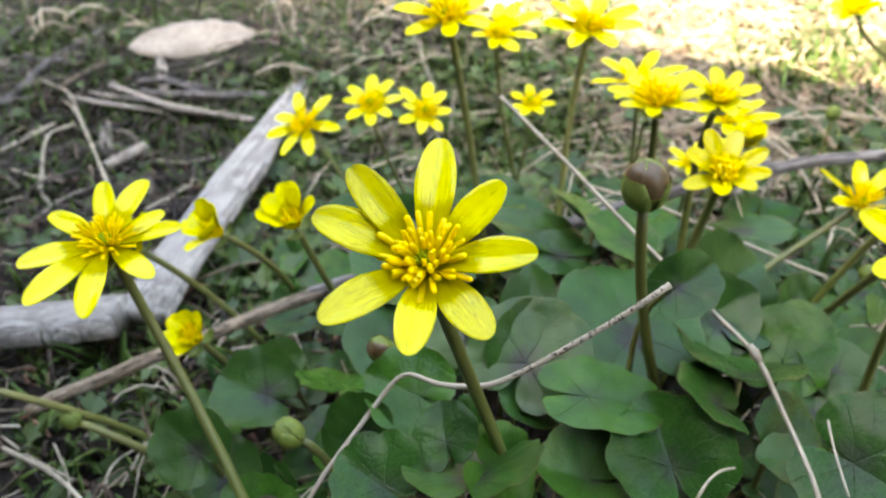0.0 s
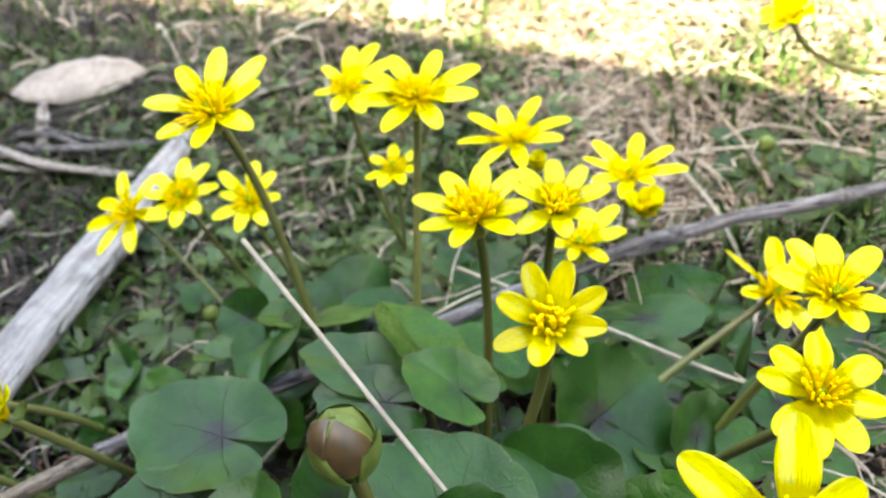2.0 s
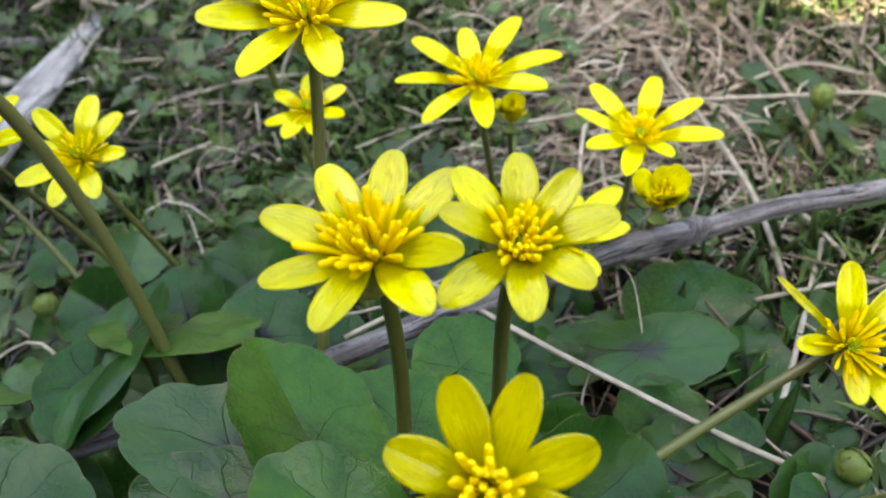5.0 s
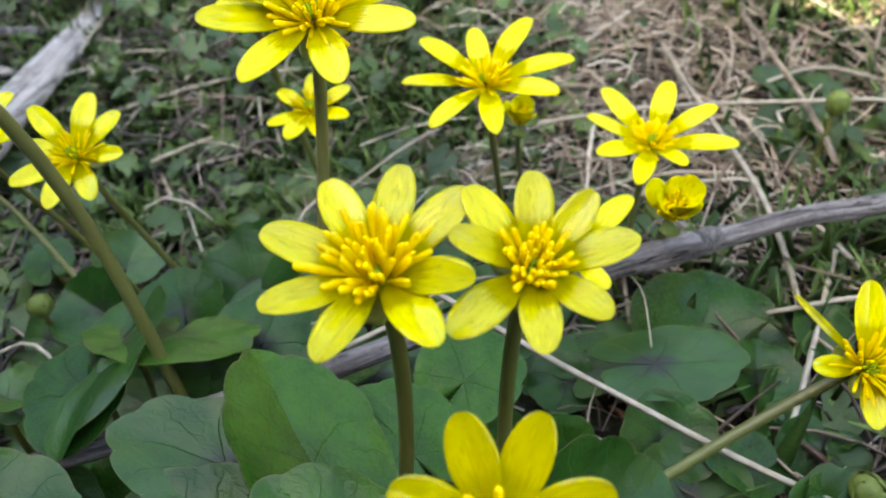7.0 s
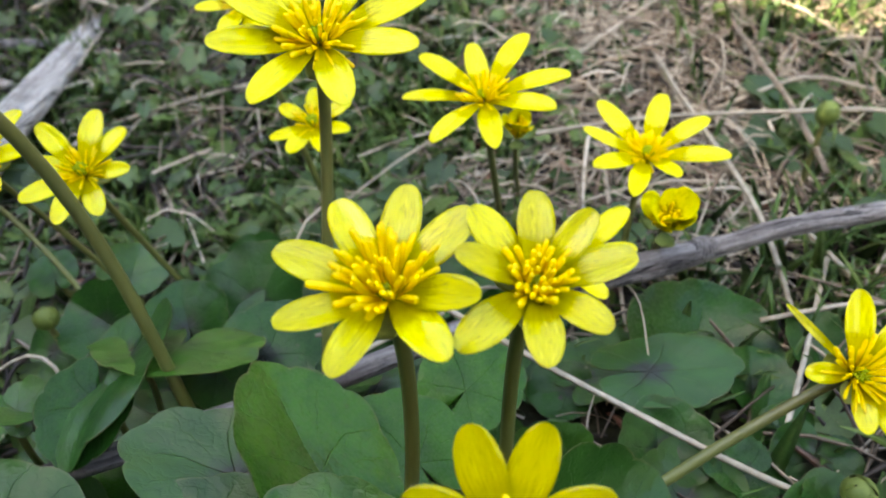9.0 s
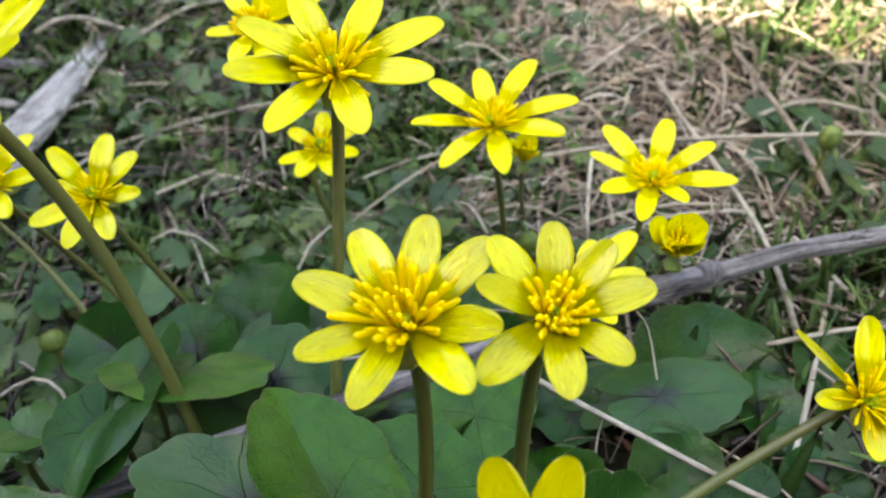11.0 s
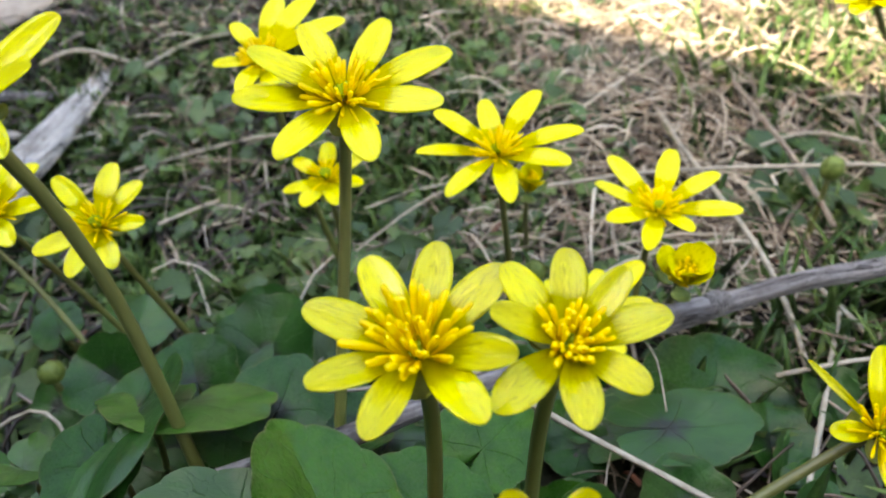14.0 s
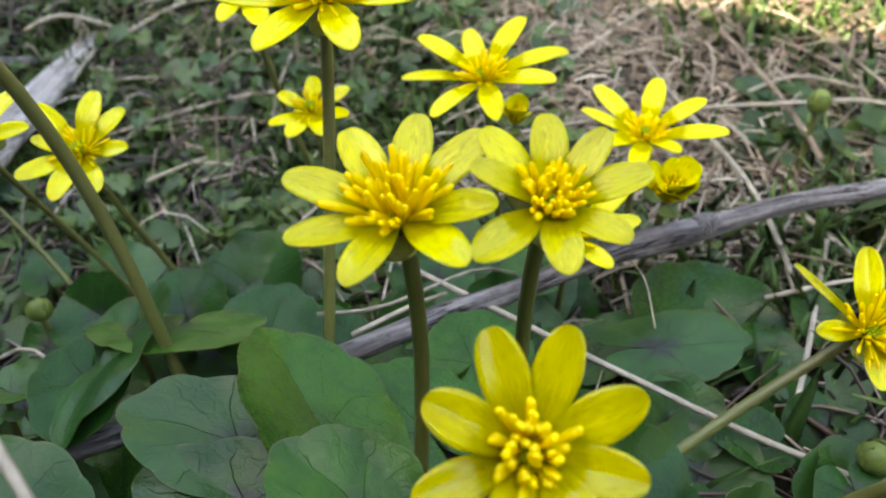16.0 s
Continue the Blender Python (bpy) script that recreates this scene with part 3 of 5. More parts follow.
flower((0.1286, 0.3901, 0.0943), (-0.126, -0.194, 0.973),
       [(-124, 29.0, 11), (-84, 28.6, 10), (-38, 28.6, 17), (2, 28.3, 12), (56, 29.8, 14), (97, 29.5, 5), (154, 25.3, 32), (178, 26.8, 8)],
       (0.1407, 0.4286), width=0.28, stem=0.0014, bushy=0.98, spread=1.02)
flower((0.1853, 0.393, 0.0707), (0.006, -0.201, 0.98),
       [(-151, 25.7, 18), (-112, 26.8, 14), (-71, 19.9, 24), (-18, 27.6, 19), (27, 26.8, 17), (69, 28.0, 16), (122, 27.5, 14), (171, 25.3, 24)],
       (0.1877, 0.4005), width=0.29, stem=0.0014, bushy=0.98, spread=1.02)
flower((0.0212, 0.3077, 0.1462), (-0.182, -0.436, 0.881),
       [(-157, 19.8, 5), (-82, 24.5, 20), (-40, 23.5, 8), (1, 22.3, 20), (43, 26.1, 8), (88, 27.0, 10), (124, 20.6, 25), (169, 24.1, 15)],
       (0.0453, 0.3140), width=0.33, stem=0.0019, bushy=1.02, spread=1.02, count=62)
flower((-0.0664, 0.3952, 0.0673), (-0.225, -0.498, 0.837),
       [(-170, 25.2, 0), (-111, 26.4, 9), (-74, 25.4, 1), (-16, 23.5, -2), (51, 24.9, 4), (106, 26.5, 7), (151, 24.7, -3)],
       (-0.0046, 0.3712), width=0.32, stem=0.0011, bushy=0.9)
flower((-0.0814, 0.1826, 0.1031), (0.08, -0.422, 0.903),
       [(-151, 24.7, 9), (-121, 29.0, 8), (-83, 28.8, 8), (-37, 23.2, 10), (13, 23.3, 10), (35, 19.3, 12), (73, 24.9, 9), (106, 23.2, 10), (158, 20.1, 11)],
       (-0.0347, 0.1489), width=0.32, stem=0.0019)
flower((0.1824, 0.2053, 0.1038), (-0.099, -0.445, 0.89),
       [(-146, 16.6, 14), (-115, 17.0, 14), (-77, 14.9, 16), (-23, 13.1, 18), (24, 14.4, 16), (84, 14.6, 16), (130, 14.6, 16), (158, 15.0, 15)],
       (0.1833, 0.2643), width=0.46, stem=0.0018, spread=0.48, count=44)
flower((0.2018, 0.24, 0.1061), (-0.101, -0.404, 0.909),
       [(-140, 12.4, 19), (-83, 13.6, 17), (-42, 12.6, 19), (38, 18.0, 13), (86, 17.9, 13), (115, 19.1, 12), (154, 17.4, 13)],
       (0.1899, 0.275), width=0.44, stem=0.0017)
flower((0.1579, 0.1652, 0.1074), (-0.148, -0.593, 0.791),
       [(-175, 18.6, 12), (-134, 21.8, 11), (-93, 22.6, 10), (-20, 14.8, 16), (41, 16.7, 14), (79, 23.7, 10), (135, 24.3, 9)],
       (0.1745, 0.1979), width=0.40, stem=0.0016)
flower((-0.0212, 0.3593, 0.091), (0.0, -0.447, 0.894),
       [(-176, 14.7, 16), (-127, 18.4, 13), (-86, 18.9, 12), (-47, 17.2, 13), (8, 18.1, 13), (54, 19.6, 12), (90, 20.0, 12), (139, 17.2, 13)],
       (0.0062, 0.3788), width=0.37, stem=0.0011, bushy=0.9)
flower((0.0081, 0.3608, 0.0861), (0.147, -0.442, 0.885),
       [(-139, 18.8, 12), (-98, 19.5, 12), (-60, 17.7, 13), (5, 14.1, 16), (54, 18.1, 13), (87, 20.7, 11), (137, 20.3, 11), (175, 13.5, 17)],
       (0.0246, 0.3815), width=0.37, stem=0.0012, count=36, bushy=0.9)
flower((0.0485, 0.4191, 0.1154), (-0.033, -0.332, 0.943),
       [(-156, 16.0, 14), (-100, 21.0, 11), (-64, 26.4, 9), (-25, 25.5, 9), (30, 32.7, 7), (63, 34.7, 7), (86, 31.8, 7), (127, 20.4, 11)],
       (0.0707, 0.4409), width=0.30, stem=0.0015, bushy=0.9)
flower((0.0694, 0.4027, 0.0786), (-0.033, -0.332, 0.943),
       [(-143, 16.5, 14), (-113, 17.0, 14), (-72, 16.4, 14), (-24, 15.3, 15), (30, 15.5, 15), (92, 14.5, 16), (155, 13.3, 18)],
       (0.0652, 0.4465), width=0.40, stem=0.0011, count=24, bushy=0.9)
flower((0.1529, 0.3472, 0.0614), (-0.033, -0.332, 0.943),
       [(-178, 14.7, 16), (-119, 13.3, 18), (-55, 17.1, 14), (9, 21.3, 11), (41, 27.1, 8), (68, 16.9, 14), (134, 16.1, 14)],
       (0.1557, 0.37), width=0.37, stem=0.0012, count=20)
flower((0.2217, 0.3053, 0.0598), (-0.12, -0.618, 0.777),
       [(-91, 15.0, 15), (-63, 24.3, 9), (47, 21.9, 11), (85, 22.0, 10), (131, 24.8, 9, 0.28), (176, 14.2, 16)],
       (0.15, 0.2865), width=0.34, stem=0.0017, count=46, bushy=1.1, fat=0.66, spread=0.85, old=True, bow=0.15)

cup_flower((-0.0805, 0.2702, 0.0600), (-0.46, -0.56, 0.70), (-0.0550, 0.3150), 17.0, 54, 22, 7, 0.0017)
cup_flower((-0.0372, 0.2371, 0.0815), (-0.12, -0.44, 0.89), (-0.0250, 0.2783), 17.0, 58, 24, 7, 0.0017)
cup_flower((-0.0790, 0.2224, 0.0365), (-0.20, -0.50, 0.84), (-0.0640, 0.2400), 14.5, 54, 18, 7, 0.0016)
cup_flower((0.1827, 0.3550, 0.0700), (-0.10, -0.42, 0.90), (0.1934, 0.3984), 14.5, 62, 22, stem=0.0015)
cup_flower((0.1426, 0.4138, 0.0680), (0.0, -0.35, 0.93), (0.1499, 0.4558), 11.0, 64, 14)
cup_flower((-0.1500, 0.1880, 0.0420), (-0.85, -0.2, 0.5), (-0.0999, 0.2235), 15.0, 40, 16, 7, 0.0016)
cup_flower((-0.1120, 0.2570, 0.0590), (-0.55, -0.30, 0.70), (-0.0640, 0.2780), 17.0, 34, 20, 8, 0.0017, "half-open yellow celandine flower turned away over the log")
cup_flower((0.3010, 0.5000, 0.1135), (-0.50, -0.25, 0.83), (0.5200, 0.5500), 17.0, 30, 12, stem=0.0018)


def bud(centre, foot, radius, height, lean=(0, 0, 1), brown=False, stem=0.0013):
    """A closed bud: a knot of folded petals held in three overlapping sepals."""
    c, n = Vector(centre), Vector(lean).normalized()
    base = on_ground(*foot)
    label = "closed green bud flushed maroon-brown on a thick stem" if brown else "small closed green celandine bud on a stem"
    owner = thing("celandine_bud", base, label, "bud", "celandine buds")
    low = c - n * height * 0.5
    head = Matrix.Translation(low - base) @ frame_of(n).to_4x4()
    stem_to(owner, base, low + n * 0.0006, n, stem, mat=STEM_BROWN if brown else STEM)
    part("folded_petals", mesh_of("folded_petals", *shell(radius * 0.985, height * 0.99, -math.pi, math.pi, 0.985, 0.02, 0.0006, 0.0)[:2], BUD_GREEN), owner, head)
    if brown:
        plan = ((222, 1.06, 0.64, 1.00), (340, 1.09, 0.58, 0.90), (95, 1.02, 0.72, 1.2))
        for turn, low_u, top_u, wide, grow in ((-150, 0.66, 0.965, 0.80, 1.03), (-68, 0.46, 0.965, 0.85, 1.05)):
            piece = head @ pose(0, 0, 0, 0, 0, turn)
            part("outer_petal", mesh_of("outer_petal", *shell(radius * grow, height, -wide, wide, top_u, low_u, 0.0003, 0.55)[:2], BUD_BROWN), owner, piece, "maroon-brown outer petal")
            part("petal_edge", mesh_of("petal_edge", *shell(radius * (grow - 0.03), height * 0.99, -wide * 1.12, wide * 1.12, top_u - 0.02, low_u - 0.02, 0.0003, 0.55)[:2], SEPAL), owner, piece, "yellow petal edge")
    else:
        plan = ((150, 1.0, 0.80, 1.25), (270, 1.018, 0.74, 1.25), (30, 1.036, 0.78, 1.25))
    for turn, size, top, wide in plan:
        part("sepal", mesh_of("sepal", *shell(radius * size, height * (0.5 + 0.5 * size), -wide, wide, top, 0.02, 0.0003, 0.45)[:2], BUD_GREEN), owner, head @ pose(0, 0, 0, 0, 0, turn))
    return owner


bud((0.0785, 0.1773, 0.1262), (0.1120, 0.2080), 0.0064, 0.0155, (-0.08, -0.10, 0.99), True, 0.0020)
bud((0.0004, 0.1876, 0.0600), (0.020, 0.183), 0.0045, 0.0105, (-0.55, -0.2, 0.8), True)
bud((0.0178, 0.1865, 0.0550), (0.026, 0.200), 0.0034, 0.0070, (-0.1, -0.4, 0.9))
bud((-0.0248, 0.1535, 0.0542), (-0.004, 0.152), 0.0045, 0.0105, (-0.65, -0.2, 0.73), False, 0.0016)
bud((-0.1254, 0.1989, 0.0150), (-0.0795, 0.2005), 0.0038, 0.0085, (-0.9, 0.1, 0.35), False, 0.0017)
bud((-0.0227, 0.3562, 0.0298), (-0.0156, 0.3680), 0.0042, 0.0080)
bud((0.1445, 0.3925, 0.0450), (0.150, 0.400), 0.0042, 0.0080)
bud((0.2263, 0.2897, 0.0300), (0.2406, 0.2827), 0.0046, 0.0085, (-0.5, 0, 0.86))
bud((0.2745, 0.4456, 0.0590), (0.279, 0.450), 0.0046, 0.0108)
bud((0.2759, 0.5880, 0.0500), (0.280, 0.590), 0.0048, 0.0080)


# ---- leaves ----
def blade_mesh(length, aspect, cup, fold, seed):
    """A heart-shaped blade round the point where its stalk joins, tip along x, with a shallowly scalloped margin."""
    rings, seg, thick = 10, 84, 0.00032
    deg = [0, 20, 40, 60, 75, 90, 105, 120, 140, 155, 166, 174, 178]
    rad = [1.0, 0.955, 0.915, 0.875, 0.845, 0.81, 0.78, 0.75, 0.70, 0.63, 0.52, 0.30, 0.06]
    verts, vals, rim = [], [], []
    lobes = 4.6 + 1.2 * (seed % 1.0)
    for layer in (0, 1):
        for k in range(rings + 1):
            f = (k / rings) ** 0.85
            for i in range(seg):
                th = -178 + 356 * i / (seg - 1)
                q = radians(th)
                r = float(np.interp(abs(th), deg, rad))
                warp = q * lobes + 0.9 * noise.noise((q * 0.8, seed, 3.0))
                tooth = abs(math.cos(warp))
                r *= 1 + f * 0.070 * (math.sqrt(tooth) - 0.75) * (1 - (abs(th) / 180) ** 4) + 0.10 * noise.noise((math.cos(q) * 1.2 + seed, math.sin(q) * 1.2, seed * 0.7))
                x, y = f * r * math.cos(q), f * r * math.sin(q) * aspect
                z = cup * (x * x + y * y) + fold * (math.sqrt(y * y + 0.0015) - 0.0387) - 0.04 * f * f * (x > 0) * x * x
                z += 0.12 * f * noise.noise((x * 1.4 + seed * 3.1, y * 1.6, seed)) + 0.035 * f * f * noise.noise((x * 3.6 + seed, y * 4.0, seed * 2.0))
                z += 0.022 * f * (abs(math.sin(3 * q)) ** 0.7 - 0.6)
                verts.append((x * length, y * length, z * length - layer * thick))
                vals.append((y / max(aspect, 0.3), x, 0))
                rim.append((f, 1.0 if tooth < 0.16 else 0.0, layer))
    w, base = seg, (rings + 1) * seg
    faces = []
    for k in range(rings):
        for i in range(seg - 1):
            a = k * w + i
            faces += [(a, a + w, a + w + 1, a + 1), (base + a, base + a + 1, base + a + w + 1, base + a + w)]
    line = [k * w for k in range(rings)] + [rings * w + i for i in range(seg)] + [k * w + seg - 1 for k in reversed(range(rings))]
    k = len(verts)
    for a in line:
        for b in (a, base + a):
            verts.append(verts[b])
            vals.append(vals[b])
            rim.append(rim[b])
    faces += [(k + 2 * i, k + 2 * i + 1, k + 2 * i + 3, k + 2 * i + 2) for i in range(len(line) - 1)]
    return verts, faces, vals, rim


LEAF_COUNT = [0]


def leaf(at, normal, heading, mm, aspect=1.0, pale=False, fold=None, cup=None):
    LEAF_COUNT[0] += 1
    seed = LEAF_COUNT[0] * 1.37
    at, n = Vector(at), Vector(normal).normalized()
    lean = random.uniform(0.004, 0.014)
    back = frame_of(n) @ Vector((-math.cos(radians(heading)), -math.sin(radians(heading)), 0))
    base = on_ground(at.x + back.x * lean, at.y + abs(lean) * 0.6)
    text = "heart-shaped pale green celandine leaf" if pale else "heart-shaped dark green celandine leaf with a purple blotch"
    LEAF_AT.append(at - back * mm * 0.0004)
    owner = thing("celandine_leaf", base, text, "leaf", "celandine leaves")
    data = blade_mesh(mm / 1000, aspect, random.uniform(-0.10, 0.20) if cup is None else cup, random.uniform(0.02, 0.42) if fold is None else fold, seed)
    m = Matrix.Translation(at - base) @ frame_of(n).to_4x4() @ pose(0, 0, 0, 0, 0, heading)
    part("blade", mesh_of("blade", data[0], data[1], LEAF_PALE if pale else LEAF, "lc", data[2], more=[("rim", data[3])]), owner, m)
    stem_to(owner, base, at - n * 0.0008, (n * 0.8 - back * 0.5).normalized(), 0.0011, 0.3, "stalk")
    return owner


LEAF_AT = []

# leaves: where the stalk joins, facing, heading of the tip, millimetres to the tip, breadth
leaf((0.0513, 0.1975, 0.0465), (-0.20, -0.60, 0.77), 59, 27.5, 1.0, fold=0.12)
leaf((0.0700, 0.1770, 0.0490), (0.12, -0.26, 0.95), -4, 28.6, 0.60, True, fold=0.18)
leaf((0.0958, 0.1599, 0.0349), (-0.11, -0.55, 0.83), 103, 23.4, 1.03)
leaf((0.1504, 0.2101, 0.0395), (-0.45, -0.4, 0.8), 62, 23.9, 0.93, True)
leaf((0.0949, 0.1842, 0.0877), (0.08, -0.8, 0.6), 31, 15.5, 0.82, fold=0.5)
leaf((0.0930, 0.2100, 0.0500), (0.10, -0.35, 0.93), 105, 38.0, 0.90, fold=0.08)
leaf((0.1233, 0.2313, 0.0427), (-0.24, -0.65, 0.72), 23, 25.0, 0.96)
leaf((0.0120, 0.2625, 0.0425), (0.10, -0.12, 0.98), 160, 36.0, 0.85, fold=0.08)
leaf((0.1290, 0.2240, 0.0450), (0.18, -0.16, 0.97), 111, 28.0, 1.0, fold=0.1)
leaf((0.0027, 0.233, 0.0297), (0.4, -0.43, 0.81), 189, 25.7, 1.04)
leaf((0.0291, 0.2223, 0.0367), (-0.39, -0.52, 0.76), 87, 23.0, 0.95)
leaf((0.0507, 0.2017, 0.0412), (0.43, -0.63, 0.65), 23, 26.5, 1.04)
leaf((0.0880, 0.2760, 0.0610), (0.58, 0.08, 0.81), 130, 32.0, 0.75, True, fold=0.26, cup=0.0)
leaf((0.0672, 0.2790, 0.0550), (0.20, -0.16, 0.96), 166, 29.0, 0.62, fold=0.14, cup=0.0)
leaf((0.0426, 0.3338, 0.0300), (0.11, -0.35, 0.93), 278, 14.0, 1.06, fold=0.02)
leaf((0.1090, 0.2870, 0.0480), (0.19, -0.18, 0.96), 136, 22.7, 0.90, True, fold=0.1)
leaf((0.0715, 0.2645, 0.0530), (0.02, -0.34, 0.93), 168, 27.0, 0.58, fold=0.1, cup=0.0)
leaf((-0.0040, 0.3080, 0.0420), (0.03, 0.10, 0.98), -16, 12.0, 0.90, True)
leaf((0.0210, 0.3240, 0.0450), (-0.33, 0.05, 0.94), -93, 38.0, 0.46, fold=0.25, cup=0.0)
leaf((0.1216, 0.3149, 0.0416), (-0.12, -0.26, 0.96), 42, 19.7, 0.96, True)
leaf((0.1800, 0.3315, 0.0305), (-0.06, -0.15, 0.99), 3, 30.0, 0.56, fold=0.05)
leaf((0.2021, 0.3505, 0.015), (0.0, -0.5, 0.86), 74, 29.3, 1.1)
leaf((0.0352, 0.3310, 0.0435), (-0.02, 0.36, 0.93), -100, 18.6, 1.85, True, fold=0.03, cup=0.0)
leaf((0.0980, 0.2545, 0.0660), (0.20, -0.33, 0.92), 146, 21.0, 0.75, True, fold=0.15)
leaf((0.0176, 0.3095, 0.0442), (0.14, -0.17, 0.98), 271, 20.8, 0.72)
leaf((-0.0047, 0.3105, 0.0344), (0.12, -0.14, 0.98), 133, 8.0, 0.98)
leaf((0.0138, 0.1703, 0.0549), (0.16, -0.56, 0.81), 157, 18.9, 0.94, True)
leaf((0.0234, 0.1452, 0.0596), (-0.34, -0.46, 0.82), 102, 13.2, 0.97)
leaf((0.006, 0.1363, 0.051), (-0.08, -0.26, 0.96), 149, 16.6, 1.05)
leaf((0.0315, 0.1361, 0.0545), (-0.19, 0.3, 0.93), 74, 21.8, 1.13)
leaf((0.0359, 0.1411, 0.053), (0.71, -0.37, 0.61), 339, 18.4, 1.0, True)
leaf((-0.0481, 0.2033, 0.0246), (0.1, -0.43, 0.9), 165, 20.7, 1.01)
leaf((-0.0655, 0.1752, 0.0231), (0.06, -0.78, 0.62), 138, 17.5, 0.99)
leaf((-0.002, 0.1598, 0.0452), (-0.39, -0.76, 0.53), 181, 17.3, 1.14)
leaf((-0.0188, 0.2021, 0.0296), (0.03, 0.4, 0.91), 94, 19.4, 1.09, True)
leaf((-0.0475, 0.2268, 0.0194), (0.08, -0.51, 0.85), 144, 13.4, 0.95)
leaf((0.1429, 0.1479, 0.0506), (-0.3, -0.54, 0.79), 320, 25.9, 1.04)
leaf((0.1343, 0.1546, 0.0409), (0.23, -0.15, 0.96), 162, 14.0, 1.01)
leaf((0.0693, 0.16, 0.0286), (0.33, -0.32, 0.89), 175, 19.4, 1.0, True)
leaf((0.1115, 0.1728, 0.0505), (0.5, -0.08, 0.86), 177, 17.1, 1.01)
leaf((0.1224, 0.1844, 0.0528), (0.15, 0.39, 0.91), 71, 23.1, 1.07)
leaf((0.1079, 0.2121, 0.0404), (-0.18, -0.38, 0.91), 79, 14.8, 1.03, True)
leaf((0.1484, 0.2733, 0.0308), (0.41, -0.61, 0.68), 33, 30.0, 1.02)
leaf((0.1843, 0.269, 0.0237), (0.32, -0.77, 0.54), 72, 18.1, 0.94)
leaf((0.2029, 0.265, 0.0208), (-0.25, -0.39, 0.88), 227, 14.5, 0.94, True)
leaf((0.0463, 0.3701, 0.0226), (-0.19, -0.56, 0.81), 65, 24.3, 0.99)
leaf((0.0141, 0.3702, 0.0179), (0.23, 0.28, 0.93), 43, 12.7, 0.98)
leaf((0.0407, 0.3963, 0.0183), (0.18, -0.65, 0.74), 78, 14.6, 1.05)
leaf((-0.013, 0.3966, 0.0126), (0.38, -0.27, 0.89), 88, 15.6, 1.04, True)
leaf((-0.0471, 0.4003, 0.0092), (0.05, -0.38, 0.92), 120, 13.6, 0.94)
leaf((0.2036, 0.3023, 0.0194), (0.08, -0.18, 0.98), 178, 13.0, 0.95)
leaf((0.2252, 0.3293, 0.0125), (0.48, -0.45, 0.75), 247, 18.7, 0.98)
leaf((0.149, 0.2942, 0.0393), (0.21, -0.52, 0.83), 180, 11.3, 1.0, True)
leaf((0.0554, 0.2318, 0.0396), (0.1, -0.68, 0.73), 86, 24.9, 0.67)
leaf((0.1854, 0.2964, 0.012), (-0.1, -0.45, 0.88), 60, 20, 1.0)
leaf((0.18, 0.3081, 0.02), (0.1, -0.5, 0.85), 100, 18, 1.0)
leaf((0.2241, 0.315, 0.01), (0, -0.5, 0.86), 40, 18, 1.0)
leaf((0.0286, 0.351, 0.03), (0, -0.45, 0.9), 110, 19, 1.0)
leaf((0.059, 0.334, 0.035), (0.1, -0.5, 0.86), 70, 20, 1.0)
leaf((-0.0073, 0.3633, 0.02), (-0.1, -0.5, 0.86), 150, 18, 1.0)


def fill_leaves():
    """Lower leaves that close the clump, between and under the large ones."""
    rng = random.Random(7)
    main = list(LEAF_AT)
    made = 0
    while made < 78:
        x, y = rng.uniform(-0.10, 0.26), rng.uniform(0.10, 0.42)
        if ((x - 0.075) / 0.17) ** 2 + ((y - 0.265) / 0.145) ** 2 > 1 or x > 0.21 + 0.2 * (0.3 - y):
            continue
        if any((p.x - x) ** 2 + (p.y - y) ** 2 < 0.013 ** 2 for p in main):
            continue
        far = y > 0.34
        z = ground_z(x, y) + (rng.uniform(0.005, 0.014) if far else rng.uniform(0.003, 0.011))
        n = (rng.uniform(-0.5, 0.5), rng.uniform(-0.75, 0.25), 0.85)
        leaf((x, y, z), n, rng.uniform(-180, 180), rng.uniform(8, 15) if far else rng.uniform(11, 19), rng.uniform(0.75, 1.05), rng.random() < 0.35)
        made += 1
    for x0, x1, y0, y1, count in ((-0.03, 0.16, 0.30, 0.405, 46), (0.150, 0.235, 0.255, 0.350, 17), (0.205, 0.300, 0.270, 0.370, 15), (-0.09, 0.0, 0.17, 0.26, 5), (0.0, 0.16, 0.125, 0.20, 10), (-0.075, 0.03, 0.275, 0.375, 22)):
        for _ in range(count):
            x, y = rng.uniform(x0, x1), rng.uniform(y0, y1)
            leaf((x, y, ground_z(x, y) + (rng.uniform(0.004, 0.013) if x0 > 0.1 else rng.uniform(0.008, 0.027))), (rng.uniform(-0.3, 0.3), rng.uniform(-0.7, 0.0), 0.9), rng.uniform(-180, 180), rng.uniform(11, 19), rng.uniform(0.75, 1.05), rng.random() < 0.4)


fill_leaves()
leaf((0.1690, 0.2060, 0.0340), (0.15, -0.45, 0.88), 120, 19.0, 0.95)
leaf((0.1560, 0.1900, 0.0300), (-0.10, -0.50, 0.86), 80, 18.0, 1.0)
leaf((0.1340, 0.1675, 0.0420), (0.30, -0.55, 0.78), 60, 16.0, 0.90)
leaf((0.1835, 0.2130, 0.0360), (-0.20, -0.40, 0.88), 150, 16.0, 1.0)


